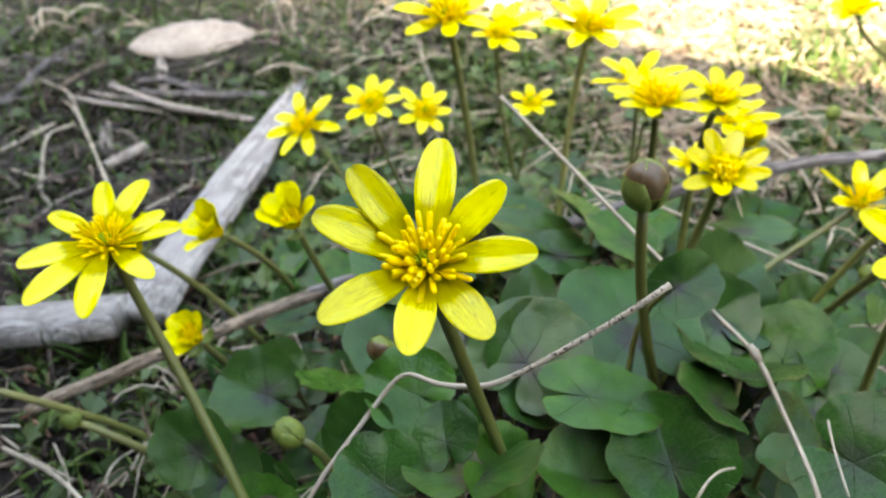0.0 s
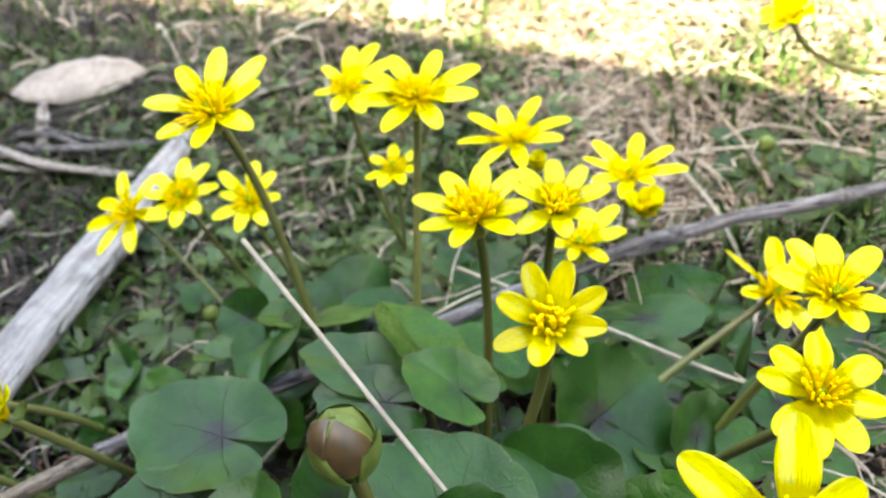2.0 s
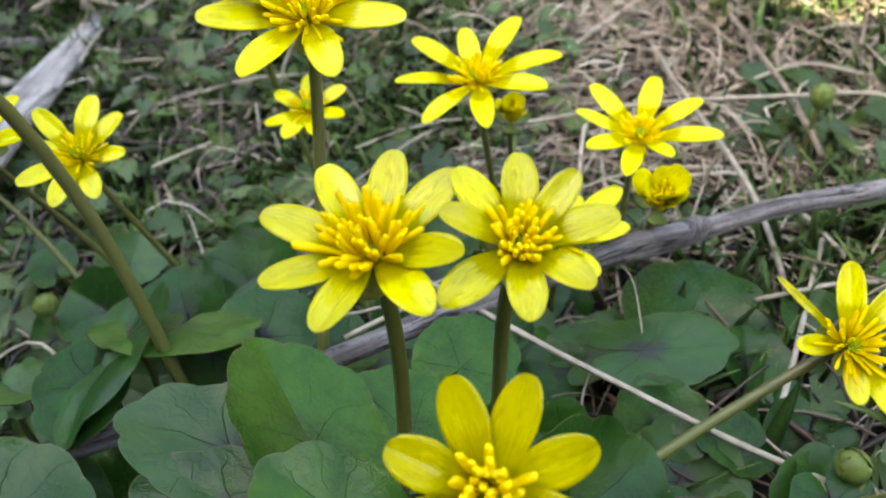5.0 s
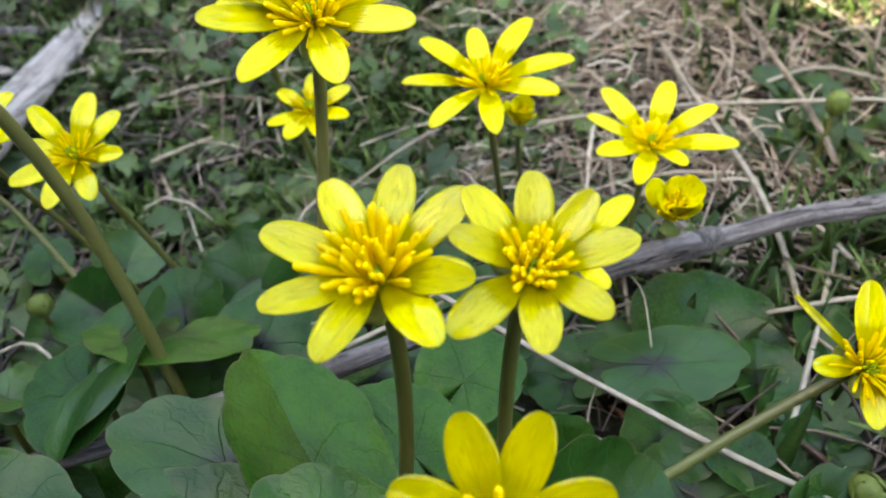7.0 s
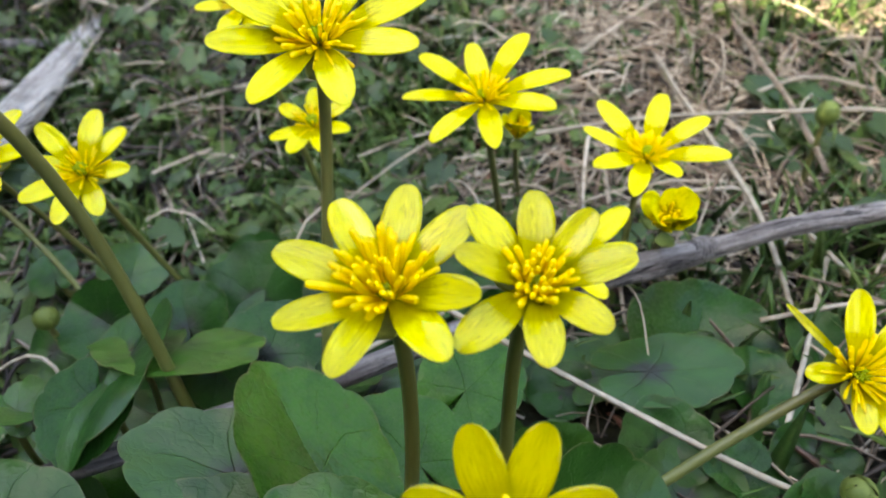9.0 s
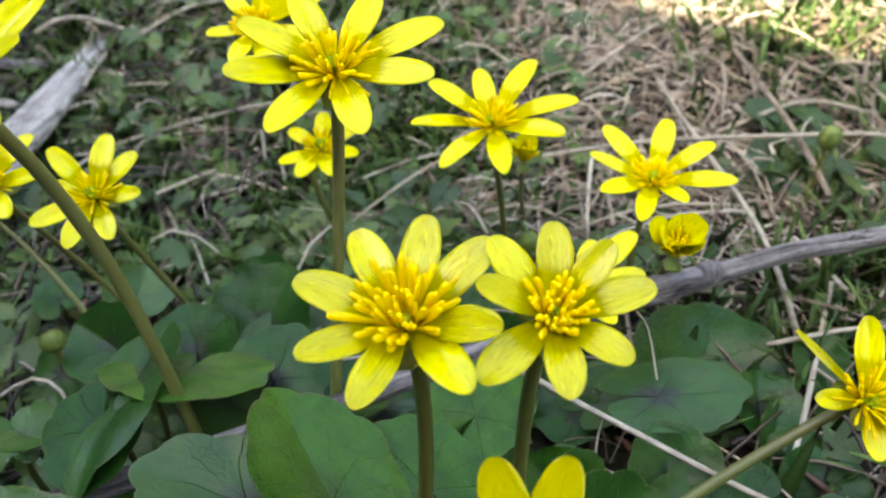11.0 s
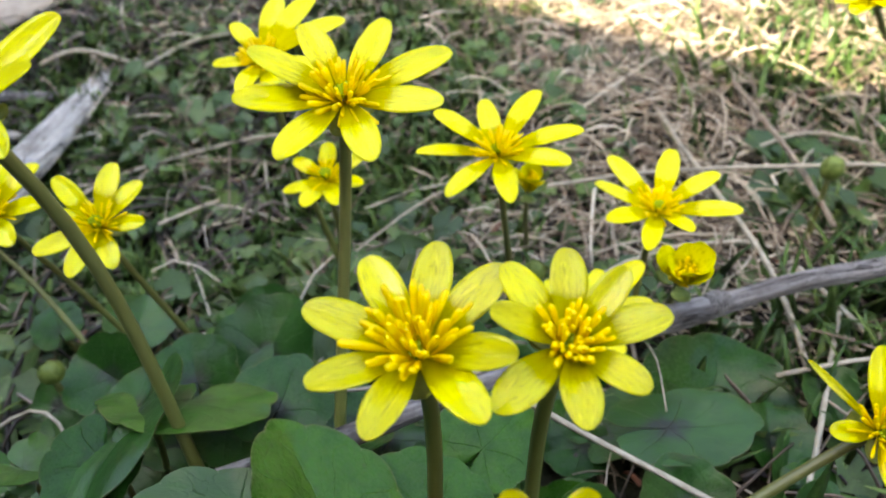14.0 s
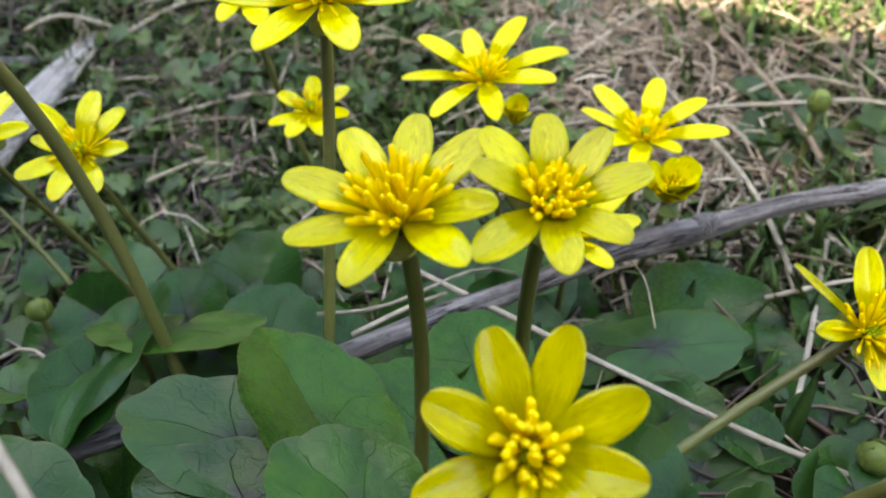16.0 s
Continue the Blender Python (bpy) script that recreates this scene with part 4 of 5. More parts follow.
# ---- sticks, straws and wood ----
def rod(name, points, radius, mat, label, category, group="", sides=8, taper=0.15, rough=0.0, flat=1.0, knots=()):
    """A straw or twig along a bent line, thicker at its knots."""
    pts = [Vector(p) for p in points]
    if mat is STRAW:
        radius *= 0.78
    line = []
    for a, b in zip(pts, pts[1:]):
        k = max(3, int((b - a).length / 0.010))
        line += [a.lerp(b, i / k) for i in range(k)]
    line.append(pts[-1])
    for _ in range(2):
        line = [line[0]] + [(line[i - 1] + line[i] * 2 + line[i + 1]) / 4 for i in range(1, len(line) - 1)] + [line[-1]]
    size = len(line) - 1
    line = [p + Vector((0, 0, 1)) * 0.5 * radius * noise.noise((i * 0.31, radius * 900, 1.7)) for i, p in enumerate(line)]
    rad = []
    for i in range(size + 1):
        t = i / size
        rad.append(radius * (1 - taper * t) * (1 + 0.10 * noise.noise((i * 0.5, radius * 500, 0))) * (1 + sum(0.35 * math.exp(-((t - k) * size / 0.9) ** 2) for k in knots)))
    base = line[0].copy()
    ob = new(name, mesh_of(name, *tube([p - base for p in line], rad, sides, flat, rough)[:2], mat, "pc", tube([p - base for p in line], rad, sides, flat)[2]))
    ob.matrix_basis = Matrix.Translation(base)
    return tagged(ob, label, category, group)


twig = rod("twig", [(-0.045, 0.2745, 0.0255), (-0.03, 0.280, 0.028), (0.075, 0.319, 0.038), (0.150, 0.3455, 0.049), (0.2002, 0.3641, 0.0535), (0.2451, 0.3796, 0.053), (0.2936, 0.393, 0.052), (0.42, 0.43, 0.050), (0.50, 0.455, 0.035)],
    0.0034, TWIG, "long grey weathered twig lying across the leaves", "twig", "", 12, 0.0, 0.10, knots=(0.44, 0.465))
for spot in ((0.2002, 0.3641, 0.0535), (0.1230, 0.3360, 0.0440), (0.2936, 0.3930, 0.0520)):
    at = Vector(spot) - twig.matrix_basis.translation
    bead = [at + Vector((0.93, 0.34, 0.05)) * d for d in (-0.004, -0.0025, -0.001, 0.001, 0.0025, 0.004)]
    part("knot", mesh_of("knot", *tube(bead, [0.0034, 0.0040, 0.0043, 0.0042, 0.0039, 0.0034], 12)[:2], TWIG, "pc", tube(bead, [0.004] * 6, 12)[2]), twig)
bent_straw = rod("straw", [(0.042, 0.2508, 0.1292), (0.0740, 0.2175, 0.105), (0.1053, 0.1847, 0.0813), (0.1178, 0.1709, 0.0737), (0.1216, 0.1621, 0.066), (0.124, 0.1506, 0.06), (0.1255, 0.1315, 0.054), (0.1269, 0.1123, 0.035), (0.13290000000000002, 0.1003, -0.005)],
    0.00098, STRAW, "long bleached straw leaning bent over the leaves", "straw", "straws", knots=(0.53,))
at = Vector((0.1176, 0.1702, 0.0733)) - bent_straw.matrix_basis.translation
bead = [at + Vector((0.45, -0.60, -0.66)) * d for d in (-0.0030, -0.0016, -0.0004, 0.0008, 0.0020, 0.0034)]
part("node", mesh_of("node", *tube(bead, [0.0009, 0.0013, 0.0016, 0.0015, 0.0012, 0.0009], 8)[:2], STRAW), bent_straw)
rod("curved_stalk", [(0.0754, 0.1361, 0.1198), (0.0640, 0.1385, 0.1065), (0.0520, 0.1410, 0.0955), (0.0400, 0.1440, 0.0840), (0.0327, 0.1457, 0.0798), (0.0210, 0.1530, 0.0735), (0.0118, 0.1652, 0.0690), (0.0065, 0.1665, 0.0640), (-0.0038, 0.1623, 0.0500), (-0.0187, 0.1413, 0.0400), (-0.03, 0.130, 0.010)],
    0.00082, SPECKLED, "thin dry curved stalk with dark specks", "stalk", "", 8, 0.1)
for line, r in (
    ([(0.0983, 0.3600, 0.045), (0.1331, 0.3298, 0.046), (0.1536, 0.3200, 0.040), (0.1940, 0.3016, 0.028), (0.2321, 0.2874, 0.018), (0.262, 0.276, 0.006)], 0.0013),
    ([(0.2382, 0.5862, 0.030), (0.2354, 0.5129, 0.035), (0.2342, 0.3988, 0.044), (0.236, 0.36, 0.030), (0.236, 0.33, 0.006)], 0.0016),
    ([(-0.1212, 0.5541, -0.004), (-0.04, 0.575, 0.002), (0.0021, 0.5791, 0.004), (0.03, 0.58, -0.002)], 0.0016),
    ([(0.1495, 0.4715, 0.034), (0.21, 0.468, 0.046), (0.2685, 0.4642, 0.050), (0.3088, 0.4626, 0.052), (0.38, 0.46, 0.03)], 0.0014),
    ([(0.1805, 0.5559, 0.030), (0.2471, 0.6162, 0.048), (0.29, 0.66, 0.03)], 0.0014),
):
    rod("straw", line, r, STRAW, "dry bleached grass straw on the litter", "straw", "straws", 6)
for line, r in (
    ([(0.2592, 0.3866, 0.030), (0.222, 0.3188, 0.020), (0.21, 0.30, 0.005)], 0.0014),
    ([(0.223, 0.3544, 0.030), (0.262, 0.3599, 0.035), (0.31, 0.365, 0.015)], 0.0011),
    ([(0.2264, 0.3551, 0.020), (0.2462, 0.3438, 0.020), (0.27, 0.332, 0.008)], 0.0012),
    ([(0.2561, 0.4147, 0.030), (0.2659, 0.3669, 0.030), (0.272, 0.34, 0.01)], 0.0014),
    ([(-0.4485, 0.7613, -0.01), (-0.33, 0.61, 0.006), (-0.2376, 0.4688, -0.006)], 0.0016),
    ([(-0.4259, 0.6471, -0.02), (-0.46, 0.85, 0.005), (-0.4908, 1.0243, 0.03)], 0.0030),
    ([(-0.1802, 0.8746, 0.055), (-0.15, 0.755, 0.045), (-0.128, 0.6312, 0.020)], 0.0014),
):
    rod("straw", line, r, STRAW, "dry bleached grass straw on the litter", "straw", "straws", 6)
for line, r in (
    ([(-0.1604, 0.2019, -0.004), (-0.1244, 0.182, 0.002), (-0.105, 0.168, -0.004)], 0.0013),
    ([(0.0761, 0.3337, 0.045), (0.0976, 0.3338, 0.046), (0.1251, 0.3553, 0.046), (0.14, 0.37, 0.030)], 0.0008),
    ([(0.0869, 0.3267, 0.043), (0.1033, 0.3336, 0.047), (0.1150, 0.3480, 0.040)], 0.0010),
    ([(0.1743, 0.3545, 0.047), (0.1773, 0.3454, 0.048), (0.1774, 0.3297, 0.040)], 0.0004),
    ([(-0.055, 0.345, 0.004), (-0.03, 0.352, 0.020), (-0.012, 0.340, 0.018), (-0.014, 0.325, 0.0)], 0.0009),
):
    rod("straw", line, r, STRAW, "dry bleached grass straw on the litter", "straw", "straws", 6)
def grounded(line):
    """Let the two ends of a straw come down on the litter."""
    pts = [Vector(p) for p in line]
    for i, k in ((0, 1), (-1, -2)):
        pts[i].z = ground_z(pts[i].x, pts[i].y) + 0.012
    for p in pts[1:-1]:
        p.z += 0.008
    return pts


for line, r in (
    ([(-0.4090, 0.6942, 0.0199), (-0.3318, 0.6108, 0.0154), (-0.2886, 0.5470, -0.0028), (-0.2535, 0.4929, -0.0106)], 0.0013),
    ([(-0.3802, 0.5620, -0.0257), (-0.3668, 0.5871, -0.0190), (-0.3538, 0.6114, -0.0111)], 0.0024),
    ([(-0.3125, 0.4984, -0.0306), (-0.3412, 0.5625, -0.0215), (-0.3472, 0.5875, -0.0137), (-0.3298, 0.6026, -0.0081)], 0.0020),
    ([(-0.3543, 0.5311, -0.0304), (-0.3296, 0.5216, -0.0304), (-0.3002, 0.5106, -0.0315)], 0.0018),
    ([(-0.3185, 0.5072, -0.0326), (-0.3098, 0.4953, -0.0362), (-0.2946, 0.4803, -0.0379)], 0.0018),
    ([(-0.4154, 0.9228, 0.0338), (-0.3798, 0.8791, 0.0279), (-0.3466, 0.8431, 0.0223)], 0.0020),
    ([(-0.2234, 0.5263, -0.0176), (-0.1959, 0.5162, -0.0164), (-0.1710, 0.5284, -0.0118)], 0.0014),
    ([(-0.1720, 0.8511, 0.0430), (-0.1527, 0.7495, 0.0381), (-0.1364, 0.6573, 0.0312)], 0.0026),
    ([(-0.1537, 0.7746, 0.0388), (-0.1385, 0.7296, 0.0365), (-0.1212, 0.6842, 0.0328)], 0.0018),
    ([(-0.1705, 0.6557, 0.0305), (-0.1437, 0.6585, 0.0319), (-0.1086, 0.6603, 0.0304)], 0.0024),
    ([(-0.2051, 0.4487, -0.0239), (-0.1942, 0.4703, -0.0239), (-0.1839, 0.4849, -0.0229)], 0.0014),
    ([(-0.1031, 0.6476, 0.0206), (-0.0706, 0.6788, 0.0293), (-0.0279, 0.7078, 0.0385)], 0.0017),
    ([(-0.0378, 0.6565, 0.0286), (-0.0028, 0.6711, 0.0347), (0.0354, 0.6923, 0.0422)], 0.0017),
    ([(-0.015, 0.7293, 0.0434), (-0.0091, 0.6624, 0.0325), (0.0056, 0.6099, 0.0242)], 0.0015),
    ([(0.019, 0.5329, 0.0085), (0.0205, 0.564, 0.0148), (0.0226, 0.6053, 0.023)], 0.0012),
    ([(-0.0870, 0.5490, 0.0028), (-0.0050, 0.5600, 0.0098), (0.0780, 0.5650, 0.0146)], 0.0013),
    ([(0.2578, 0.5167, 0.0286), (0.3028, 0.5229, 0.033), (0.3448, 0.5242, 0.0359)], 0.0015),
):
    rod("straw", grounded(line), r, STRAW, "dry bleached grass straw on the litter", "straw", "straws", 6)
for line, r, mat, text in (
    ([(-0.4276, 0.6509, -0.0063), (-0.4176, 0.7386, 0.0123), (-0.4163, 0.8664, 0.0304)], 0.0038, TWIG, "dark grey fallen stick on the litter"),
    ([(-0.5237, 0.8226, 0.0128), (-0.5215, 0.8726, 0.0225), (-0.5227, 0.9253, 0.0299)], 0.0032, TWIG, "dark grey fallen stick on the litter"),
    ([(-0.4877, 0.7857, 0.0051), (-0.4443, 0.7619, 0.0071), (-0.3969, 0.7339, 0.0111)], 0.0032, TWIG, "dark grey fallen stick on the litter"),
    ([(-0.3736, 0.6628, 0.0062), (-0.3543, 0.6800, 0.0140), (-0.3394, 0.7067, 0.0186)], 0.0024, BARK, "weathered brown broken stick on the litter"),
    ([(-0.2914, 0.6630, 0.0186), (-0.2442, 0.6407, 0.0176), (-0.2094, 0.6254, 0.0171)], 0.0026, TWIG, "dark grey fallen stick on the litter"),
    ([(-0.2813, 0.6477, 0.0106), (-0.2165, 0.6187, 0.0095), (-0.1484, 0.6238, 0.0145)], 0.0040, TWIG, "dark grey fallen stick on the litter"),
    ([(-0.2643, 0.6625, 0.0132), (-0.1989, 0.6311, 0.0112), (-0.1537, 0.6207, 0.0090)], 0.0026, TWIG, "dark grey fallen stick on the litter"),
):
    rod("stick", grounded(line), r, mat, text, "stick", "sticks", 8, 0.2, 0.15)
rod("straw", [(0.0951, 0.1379, 0.046), (0.0983, 0.1409, 0.05), (0.1034, 0.1452, 0.05), (0.1099, 0.1497, 0.046)], 0.0006, STRAW, "short curled dry straw caught on the leaves", "straw", "straws", 6)
rod("straw", [(0.1366, 0.1555, 0.06), (0.131, 0.1412, 0.062), (0.1303, 0.1291, 0.058)], 0.0004, SPECKLED, "thin dry straw lying on a leaf", "straw", "straws", 6)
for line in (
    [(-0.1508, 0.2169, -0.0165), (-0.1318, 0.1951, -0.0148), (-0.1276, 0.1857, -0.0144)],
    [(-0.1142, 0.1849, -0.0132), (-0.1188, 0.2033, -0.0136), (-0.1091, 0.2122, -0.0127), (-0.0991, 0.2187, -0.0118)],
    [(-0.1083, 0.1907, -0.0126), (-0.1077, 0.2088, -0.0126), (-0.1088, 0.2188, -0.0127)],
    [(-0.1798, 0.224, -0.0191), (-0.1544, 0.2073, -0.0169), (-0.1306, 0.1951, -0.0147)],
):
    rod("straw", line, 0.0008, STRAW, "pale looping dry straw on the soil", "straw", "straws", 6)
rod("dark_stalk", [(0.2823, 0.5936, 0.045), (0.2788, 0.53, 0.0465), (0.2759, 0.4695, 0.046), (0.2742, 0.43, 0.040)], 0.0015, BROWN_TWIG, "dead purplish-brown stalk among dead grass", "stalk")
rod("brown_stick", [(-0.0375, 0.2775, 0.0262), (-0.0849, 0.2529, 0.018), (-0.1388, 0.2167, 0.012), (-0.150, 0.209, 0.010)], 0.0034, BROWN_TWIG, "smooth pale brown stick lying on the soil", "stick")


def board(name, line, half, thick, mat, label, category, tip=0.3, seed=1.0):
    """A split, weathered piece of wood, torn at one end."""
    pts = [Vector(p) for p in line]
    nu, ring = 46, 14
    verts, vals, faces = [], [], []
    for i in range(nu + 1):
        t = i / nu * (len(pts) - 1)
        k = min(int(t), len(pts) - 2)
        p = pts[k].lerp(pts[k + 1], t - k)
        d = (pts[k + 1] - pts[k]).normalized()
        side = d.cross(Vector((0, 0, 1))).normalized()
        up = side.cross(d)
        u = i / nu
        w = half * (1.10 - 0.28 * u) * (tip + (1 - tip) * min(1.0, u / 0.35)) * (1 + 0.10 * noise.noise((u * 7, seed, 0)))
        for j in range(ring):
            a = 2 * math.pi * j / ring
            c, s = math.cos(a), math.sin(a)
            x = w * math.copysign(abs(c) ** 0.55, c) + 0.0012 * noise.noise((u * 22, j * 0.9, seed))
            z = thick * math.copysign(abs(s) ** 0.6, s) * (1 + 0.25 * noise.noise((u * 4, j * 1.7, seed + 5)))
            verts.append(p + side * x + up * z)
            vals.append((u * 4, x / half * 0.6, seed))
    for i in range(nu):
        for j in range(ring):
            a, b = i * ring + j, i * ring + (j + 1) % ring
            faces.append((a, b, b + ring, a + ring))
    faces += [tuple(range(ring))[::-1], tuple(range(nu * ring, (nu + 1) * ring))]
    base = pts[0].copy()
    ob = new(name, mesh_of(name, [v - base for v in verts], faces, mat, "pc", vals))
    ob.matrix_basis = Matrix.Translation(base)
    return tagged(ob, label, category)


log = board("log", [(-0.1275, 0.6720, 0.018), (-0.1355, 0.48, 0.004), (-0.1385, 0.3251, 0.002), (-0.1410, 0.296, -0.006)], 0.0168, 0.0060, OLD_WOOD, "weathered grey split log lying on the ground", "wood", 0.35, 1.0)
for side, y0, y1 in ((-0.007, 0.34, 0.50), (0.004, 0.40, 0.60), (-0.002, 0.33, 0.44), (0.009, 0.36, 0.48), (-0.010, 0.47, 0.58)):
    ys = [y0 + (y1 - y0) * i / 12 for i in range(13)]
    line = [Vector((-0.1390 + 0.023 * (y - 0.325) + side + 0.0012 * noise.noise((y * 40, side * 300, 0)), y, 0.0062 + 0.030 * max(0.0, y - 0.40))) - log.matrix_basis.translation for y in ys]
    rad = [0.0002 + 0.0013 * math.sin(math.pi * i / 12) for i in range(13)]
    part("splinter", mesh_of("splinter", *tube(line, rad, 6)[:2], OLD_WOOD, "pc", tube(line, rad, 6)[2]), log)
board("log", [(-0.1500, 0.2935, -0.002), (-0.19, 0.291, -0.006), (-0.30, 0.285, -0.014)], 0.014, 0.008, OLD_WOOD, "weathered grey split log end on the soil", "wood", 0.85, 4.0)
for line, half, seed in (
    ([(-0.1680, 0.5755, 0.0115), (-0.2440, 0.6052, 0.0136), (-0.3100, 0.6449, 0.0205)], 0.0042, 7.0),
    ([(-0.2397, 0.6036, 0.0061), (-0.3015, 0.6237, 0.0079), (-0.3507, 0.6427, 0.0089)], 0.0036, 8.0),
    ([(-0.2255, 0.6086, 0.0072), (-0.2584, 0.6259, 0.0087), (-0.3362, 0.6534, 0.0096)], 0.0036, 10.0),
    ([(-0.1557, 0.5830, 0.0069), (-0.1945, 0.5944, 0.0082), (-0.2482, 0.6125, 0.0070)], 0.0068, 11.0),
    ([(-0.2815, 0.7032, 0.0333), (-0.2689, 0.6717, 0.0243), (-0.2570, 0.6415, 0.0150)], 0.0060, 13.0),
    ([(-0.3074, 0.6045, -0.0063), (-0.2940, 0.5780, -0.0110), (-0.2810, 0.5510, -0.0155)], 0.0026, 14.0),
    ([(-0.3018, 0.6077, -0.0035), (-0.2897, 0.5827, -0.0109), (-0.2746, 0.5523, -0.0136)], 0.0026, 15.0),
):
    board("bark_strip", line, half, 0.0016, PALE_BARK, "thin pale split strip of dry bark on the litter", "bark", 0.4, seed)
board("bark_chip", [(-0.2450, 0.5561, -0.0076), (-0.2590, 0.5434, -0.0121), (-0.2707, 0.5287, -0.0154)], 0.0068, 0.0034, PALE_BARK, "short grey-violet bark chip on the litter", "bark", 0.8, 9.0)


def dry_leaf():
    """A large bleached leaf, folded like a boat."""
    nu, nv, verts, faces = 26, 12, [], []
    for layer in (0, 1):
        for i in range(nu + 1):
            u = i / nu
            w = 0.029 * math.sin(math.pi * min(1, u * 0.93 + 0.06)) ** 0.9
            for j in range(nv + 1):
                v = 2 * j / nv - 1
                z = (0.012 * abs(v) ** 1.4 if v > 0 else -0.011 * v * v) * math.sin(math.pi * u) ** 0.5 + 0.0020 * math.cos(v * 17) * math.sin(math.pi * u) + 0.0022 * noise.noise((u * 9, v * 3, 3.3))
                verts.append((-0.072 + 0.144 * u, w * v * (0.75 if v > 0 else 0.85 - 0.3 * u), z - 0.0007 * layer))
    w, base = nv + 1, (nu + 1) * (nv + 1)
    for i in range(nu):
        for j in range(nv):
            a = i * w + j
            faces += [(a, a + w, a + w + 1, a + 1), (base + a, base + a + 1, base + a + w + 1, base + a + w)]
        a, b = i * w, i * w + nv
        faces += [(a, base + a, base + a + w, a + w), (b, b + w, base + b + w, base + b)]
    ob = new("dry_leaf", mesh_of("dry_leaf", verts, faces, DRY_LEAF))
    ob.matrix_basis = pose(-0.254, 0.728, ground_z(-0.254, 0.728) + 0.0095, 10, -6, -7)
    return tagged(ob, "large bleached beige dry leaf curled on the grass", "leaf")


dry_leaf()


def white_scrap(at):
    """A crumpled thin white scrap."""
    n, verts, faces = 16, [], []
    for layer in (0, 1):
        for i in range(n + 1):
            for j in range(n + 1):
                u, v = 2 * i / n - 1, 2 * j / n - 1
                edge = 1 + 0.22 * noise.noise((u * 1.7, v * 1.7, 8.0))
                z = 0.011 * noise.noise((u * 1.6, v * 1.6, 2.0)) + 0.004 * noise.noise((u * 4.2, v * 4.2, 5.0))
                verts.append((0.030 * u * edge * math.sqrt(1 - v * v * 0.4), 0.017 * v * edge * math.sqrt(1 - u * u * 0.4), z - 0.0004 * layer))
    w, base = n + 1, (n + 1) ** 2
    for i in range(n):
        for j in range(n):
            a = i * w + j
            faces += [(a, a + w, a + w + 1, a + 1), (base + a, base + a + 1, base + a + w + 1, base + a + w)]
        for a, b in ((i, i + 1), (n * w + i + 1, n * w + i), ((i + 1) * w, i * w), (i * w + n, (i + 1) * w + n)):
            faces.append((a, b, base + b, base + a))
    ob = new("white_scrap", mesh_of("white_scrap", verts, faces, SCRAP))
    ob.matrix_basis = pose(*at, 18, 0, 8)
    return tagged(ob, "crumpled thin white scrap lying in sunlit grass", "scrap")


white_scrap((0.069, 0.815, ground_z(0.069, 0.815) + 0.012))


# ---- turf: dead grass, living grass, small herbs and crumbs ----
def scatter(count, seed, region, accept):
    rng = random.Random(seed)
    got = []
    while len(got) < count:
        x, y = rng.uniform(*region[:2]), rng.uniform(*region[2:])
        if rng.random() < accept(x, y) and ((x + 0.252) / 0.074) ** 2 + ((y - 0.725) / 0.036) ** 2 > 1:
            got.append((x, y, rng))
    return got


def in_clump(x, y):
    return max(0.0, 1.0 - (((x - 0.085) / 0.18) ** 2 + ((y - 0.27) / 0.16) ** 2))


def thatch(count, seed, region, accept, length, thick, flat, lift, name, mat, label):
    """Dead stalks thrown over one another, each bent its own way, some arching clear of the ground."""
    verts, faces = [], []
    for x, y, rng in scatter(count, seed, region, accept):
        L, a = rng.uniform(*length), rng.uniform(0, 2 * math.pi)
        bend = rng.gauss(0, 0.9) if rng.random() < 0.25 else rng.gauss(0, 0.22)
        h = abs(rng.gauss(0, lift))
        z0 = ground_z(x, y) + rng.uniform(-0.001, 0.007)
        tilt = rng.uniform(-1.6, 1.6) * h
        r = rng.uniform(*thick)
        k = len(verts)
        p = Vector((x - math.cos(a) * L * 0.5, y - math.sin(a) * L * 0.5, z0))
        for i in range(5):
            t = i / 4
            q = a + bend * (t - 0.5)
            d = Vector((math.cos(q), math.sin(q), 0))
            side = Vector((-d.y, d.x, 0))
            if i:
                p = p + d * (L / 4)
            c = Vector((p.x, p.y, z0 + h * (1 - (2 * t - 1) ** 2) + tilt * (t - 0.5)))
            c.z = max(c.z, ground_z(c.x, c.y) + 0.0005)
            w = r * (1 - 0.5 * t)
            verts += [c + side * w, c - side * w, c + Vector((0, 0, w * flat * 2))]
        for i in range(4):
            b = k + 3 * i
            for j in range(3):
                faces.append((b + j, b + (j + 1) % 3, b + 3 + (j + 1) % 3, b + 3 + j))
    return tagged(new(name, mesh_of(name, verts, faces, mat)), label, "litter", kind="stuff")


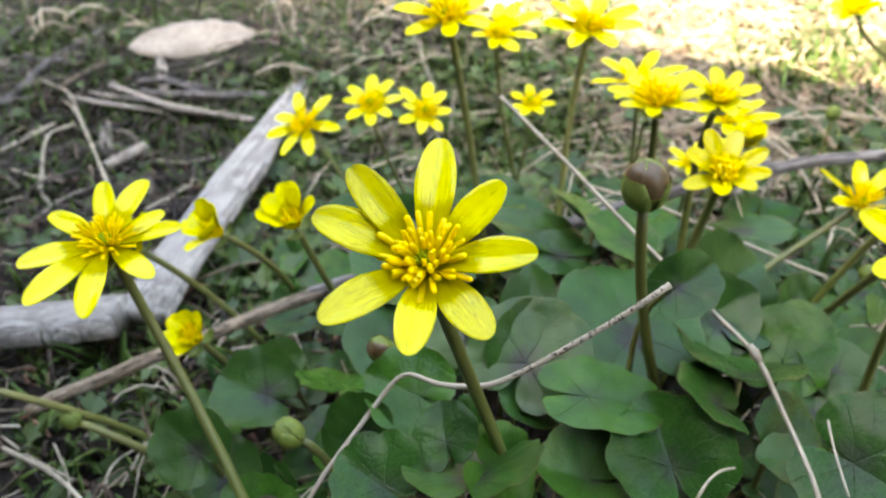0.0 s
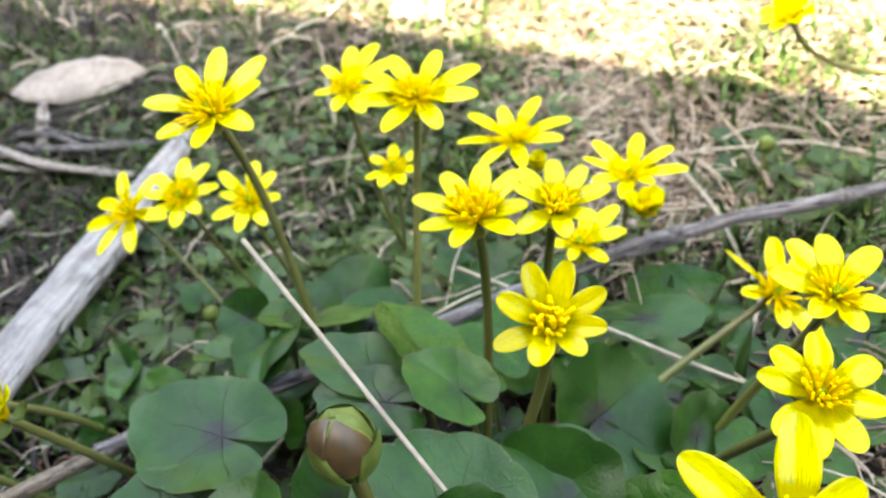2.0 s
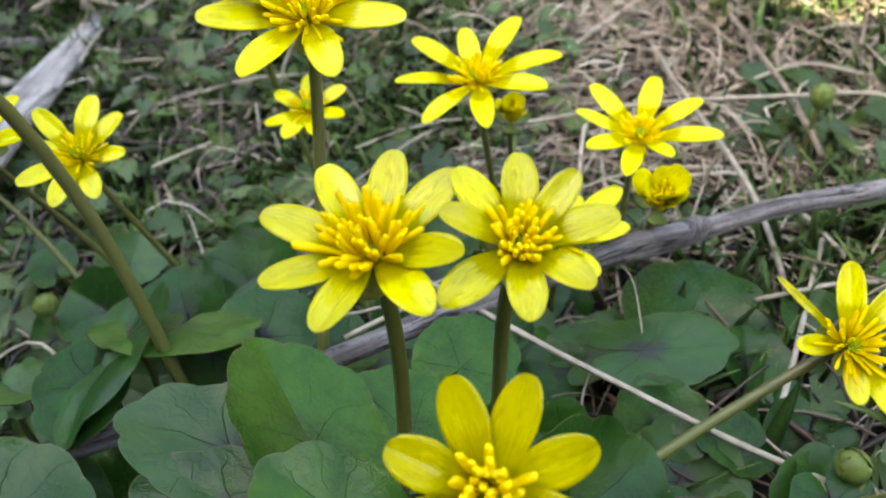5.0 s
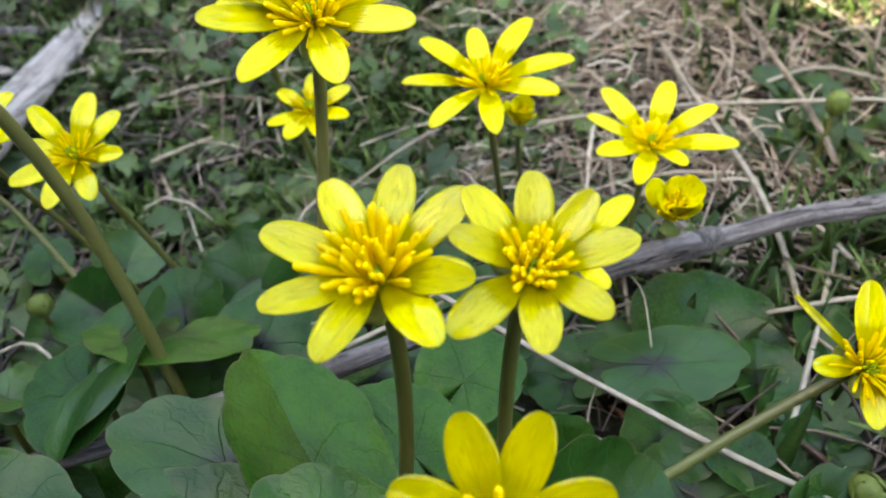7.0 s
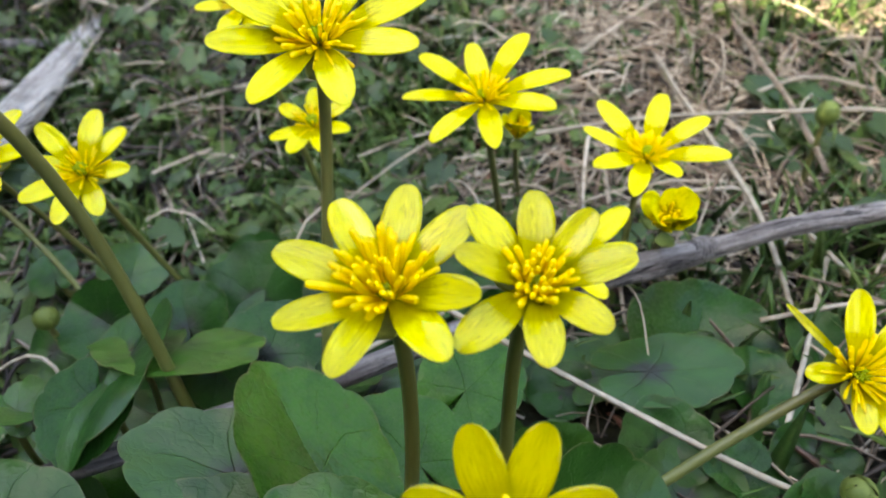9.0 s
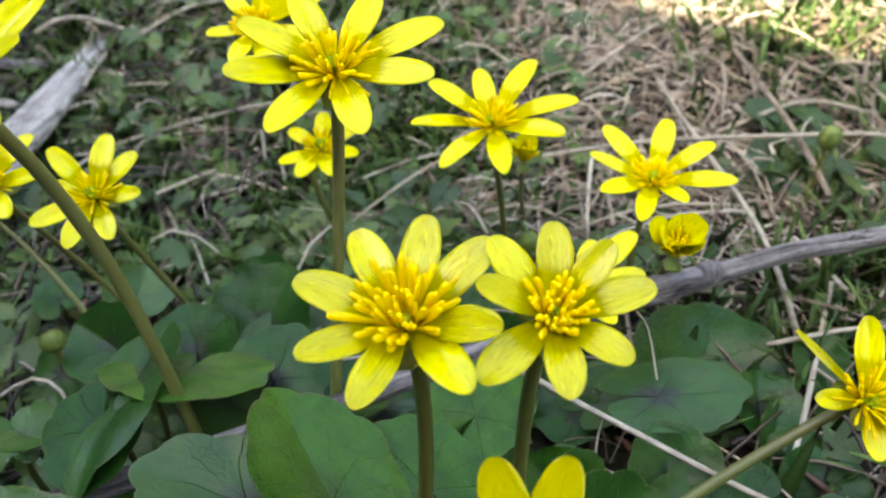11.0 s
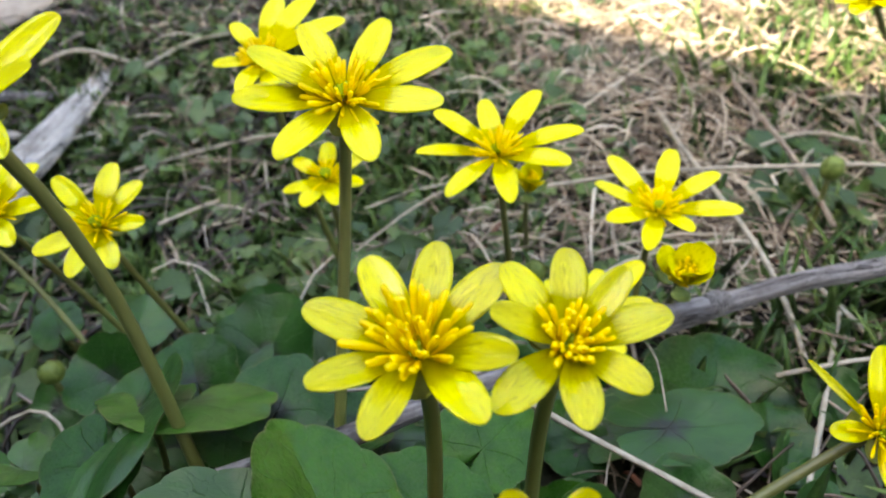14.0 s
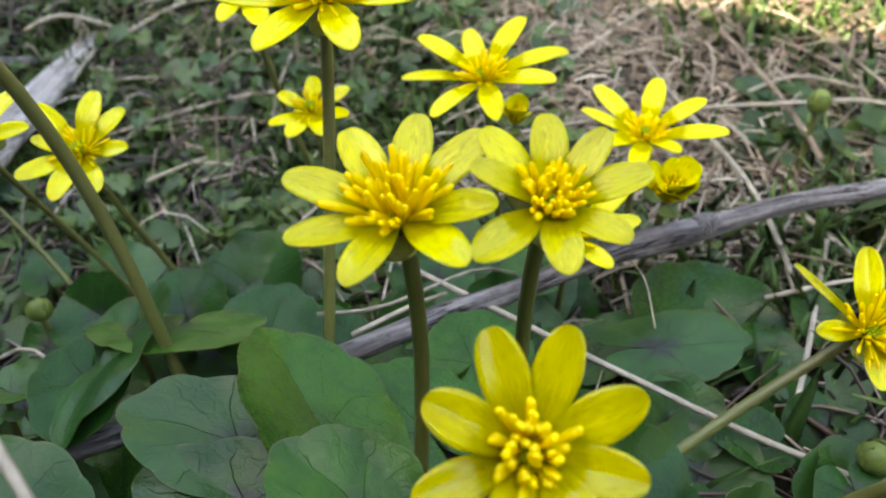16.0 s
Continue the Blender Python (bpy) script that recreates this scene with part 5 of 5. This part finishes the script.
def blades(count, seed, region, accept, height, name, mat, label):
    verts, faces = [], []
    for x, y, rng in scatter(count, seed, region, accept):
        H, a = rng.uniform(*height), rng.uniform(0, 2 * math.pi)
        d = Vector((math.cos(a), math.sin(a), 0))
        side = Vector((-d.y, d.x, 0)) * rng.uniform(0.0009, 0.0029)
        reach = H * rng.uniform(0.25, 1.0)
        base = Vector((x, y, ground_z(x, y) - 0.002))
        k = len(verts)
        for i in range(5):
            t = i / 4
            p = base + d * (reach * t ** 1.6) + Vector((0, 0, H * (t - 0.42 * (reach / H) * t * t)))
            w = side * (1.0 - t ** 2.2) if i < 4 else side * 0.06
            verts += [p - w, p + w, p + Vector((0, 0, -0.0004)) - d * 0.0003]
        for i in range(4):
            b = k + 3 * i
            for j in range(3):
                faces.append((b + j, b + (j + 1) % 3, b + 3 + (j + 1) % 3, b + 3 + j))
    return tagged(new(name, mesh_of(name, verts, faces, mat)), label, "grass", kind="stuff")


def leaflets(count, seed, region, accept, size, rise, name, mat, label):
    verts, faces = [], []
    for x, y, rng in scatter(count, seed, region, accept):
        s, a = rng.uniform(*size), rng.uniform(0, 2 * math.pi)
        n = Vector((rng.uniform(-0.6, 0.6), rng.uniform(-0.8, 0.4), 1)).normalized()
        m = Matrix.Translation((x, y, ground_z(x, y) + rng.uniform(*rise))) @ frame_of(n).to_4x4() @ pose(0, 0, 0, 0, 0, math.degrees(a))
        k = len(verts)
        wide = rng.uniform(0.55, 0.95)
        verts.append(m @ Vector((0, 0, 0)))
        for i in range(15):
            th = -math.pi * 0.9 + 1.8 * math.pi * i / 14
            r = s * (1 - 0.22 * abs(th) / math.pi) * (1 + 0.13 * math.cos(5 * th))
            verts.append(m @ Vector((r * math.cos(th), r * math.sin(th) * wide, s * (0.22 * abs(math.sin(th)) + rng.uniform(-0.05, 0.05)))))
        faces += [(k, k + i, k + i + 1) for i in range(1, 15)]
    return tagged(new(name, mesh_of(name, verts, faces, mat)), label, "herbs", kind="stuff")


def patchy(x, y, s, o):
    return max(0.0, min(1.0, 0.5 + 1.6 * noise.noise((x * s, y * s, o))))


NEAR = (-0.55, 0.62, 0.02, 0.95)
FAR = (-0.9, 1.3, 0.75, 2.2)


def straw_side(x, y):
    return min(0.85, max(0.03, 0.40 + 1.8 * (x - 0.02) + 0.3 * (y - 0.45)))


thatch(13500, 11, NEAR, lambda x, y: (0.30 + 0.70 * patchy(x, y, 7, 1.0)) * (1 - 0.95 * in_clump(x, y)) * straw_side(x, y), (0.012, 0.060), (0.00025, 0.0009), 0.8, 0.007, "dead_grass", THATCH, "tangled pale dead grass lying over the soil")
thatch(2300, 21, NEAR, lambda x, y: (0.30 + 0.70 * patchy(x, y, 5, 3.0)) * (1 - in_clump(x, y)) * straw_side(x, y) * (0.0 if 0.16 < x < 0.26 and y < 0.335 else 1.0), (0.03, 0.11), (0.0004, 0.0013), 0.5, 0.008, "dead_grass", THATCH, "long pale dead grass stalks lying over the soil")
thatch(5200, 22, (-0.75, 0.02, 0.36, 1.15), lambda x, y: 0.35 + 0.65 * patchy(x, y, 6, 8.0), (0.015, 0.075), (0.0005, 0.0017), 0.6, 0.007, "dead_grass", BROWN_THATCH, "matted dark brown dead grass over the soil")
thatch(6500, 12, FAR, lambda x, y: 0.25 + 0.60 * min(1.0, max(0.0, (x + 0.25) / 0.35)), (0.02, 0.08), (0.0008, 0.0024), 0.8, 0.016, "dead_grass", THATCH, "tangled pale dead grass lying over the soil")
thatch(9000, 13, NEAR, lambda x, y: (1 - 0.8 * in_clump(x, y)) * (1.2 - straw_side(x, y)), (0.004, 0.020), (0.0006, 0.0024), 0.3, 0.003, "brown_crumbs", CRUMB, "brown crumbs of dead leaves and bark")
blades(13500, 14, NEAR, lambda x, y: (0.15 + 0.85 * patchy(x, y, 6, 5.0)) * (1 - in_clump(x, y)) * (0.35 + 0.65 * min(1, max(0, (y - 0.25) / 0.3))) * (1.25 - straw_side(x, y)) * (0.75 if x < -0.15 else 1.0), (0.008, 0.032), "grass", GRASS, "short green grass blades between dead grass")
blades(8000, 15, FAR, lambda x, y: 0.3 + 0.7 * patchy(x, y, 4, 9.0), (0.02, 0.06), "grass", GRASS, "short green grass blades between dead grass")
blades(450, 31, (0.24, 0.48, 0.36, 0.66), lambda x, y: 0.2 + 0.8 * patchy(x, y, 9, 2.0), (0.02, 0.055), "grass", GRASS, "fresh green grass tufts beside the twig")
leaflets(3200, 16, NEAR, lambda x, y: (0.15 + 0.85 * patchy(x, y, 8, 12.0)) * (1 - 0.8 * in_clump(x, y)) * (1.25 - straw_side(x, y)) * (0.5 if x < -0.15 else 1.0), (0.0025, 0.0085), (0.002, 0.014), "small_herbs", HERB, "small round green herb leaves in the turf")
leaflets(200, 17, (-0.13, 0.20, 0.33, 0.44), lambda x, y: (0.1 + 0.9 * patchy(x, y, 9, 4.0)) * (1 - 0.6 * in_clump(x, y)), (0.005, 0.012), (0.004, 0.016), "small_herbs", HERB, "lobed green herb leaves at the edge of the clump")
blades(260, 32, (0.20, 0.36, 0.30, 0.42), lambda x, y: 0.3 + 0.7 * patchy(x, y, 9, 2.0), (0.015, 0.045), "grass", GRASS, "fresh green grass tufts beside the twig")
leaflets(330, 19, (-0.16, 0.20, 0.41, 0.70), lambda x, y: 0.1 + 0.9 * patchy(x, y, 10, 14.0), (0.006, 0.012), (0.004, 0.016), "small_herbs", HERB, "lobed green herb leaves in the grass beyond the clump")
leaflets(70, 18, (0.26, 0.44, 0.39, 0.52), lambda x, y: 0.2 + 0.8 * patchy(x, y, 9, 6.0), (0.007, 0.015), (0.006, 0.020), "small_herbs", HERB, "broad green herb leaves behind the twig")
blades(2600, 33, (-0.16, 0.14, 0.42, 0.78), lambda x, y: 0.2 + 0.8 * patchy(x, y, 8, 7.0), (0.010, 0.034), "grass", GRASS, "short dense green grass beyond the clump")
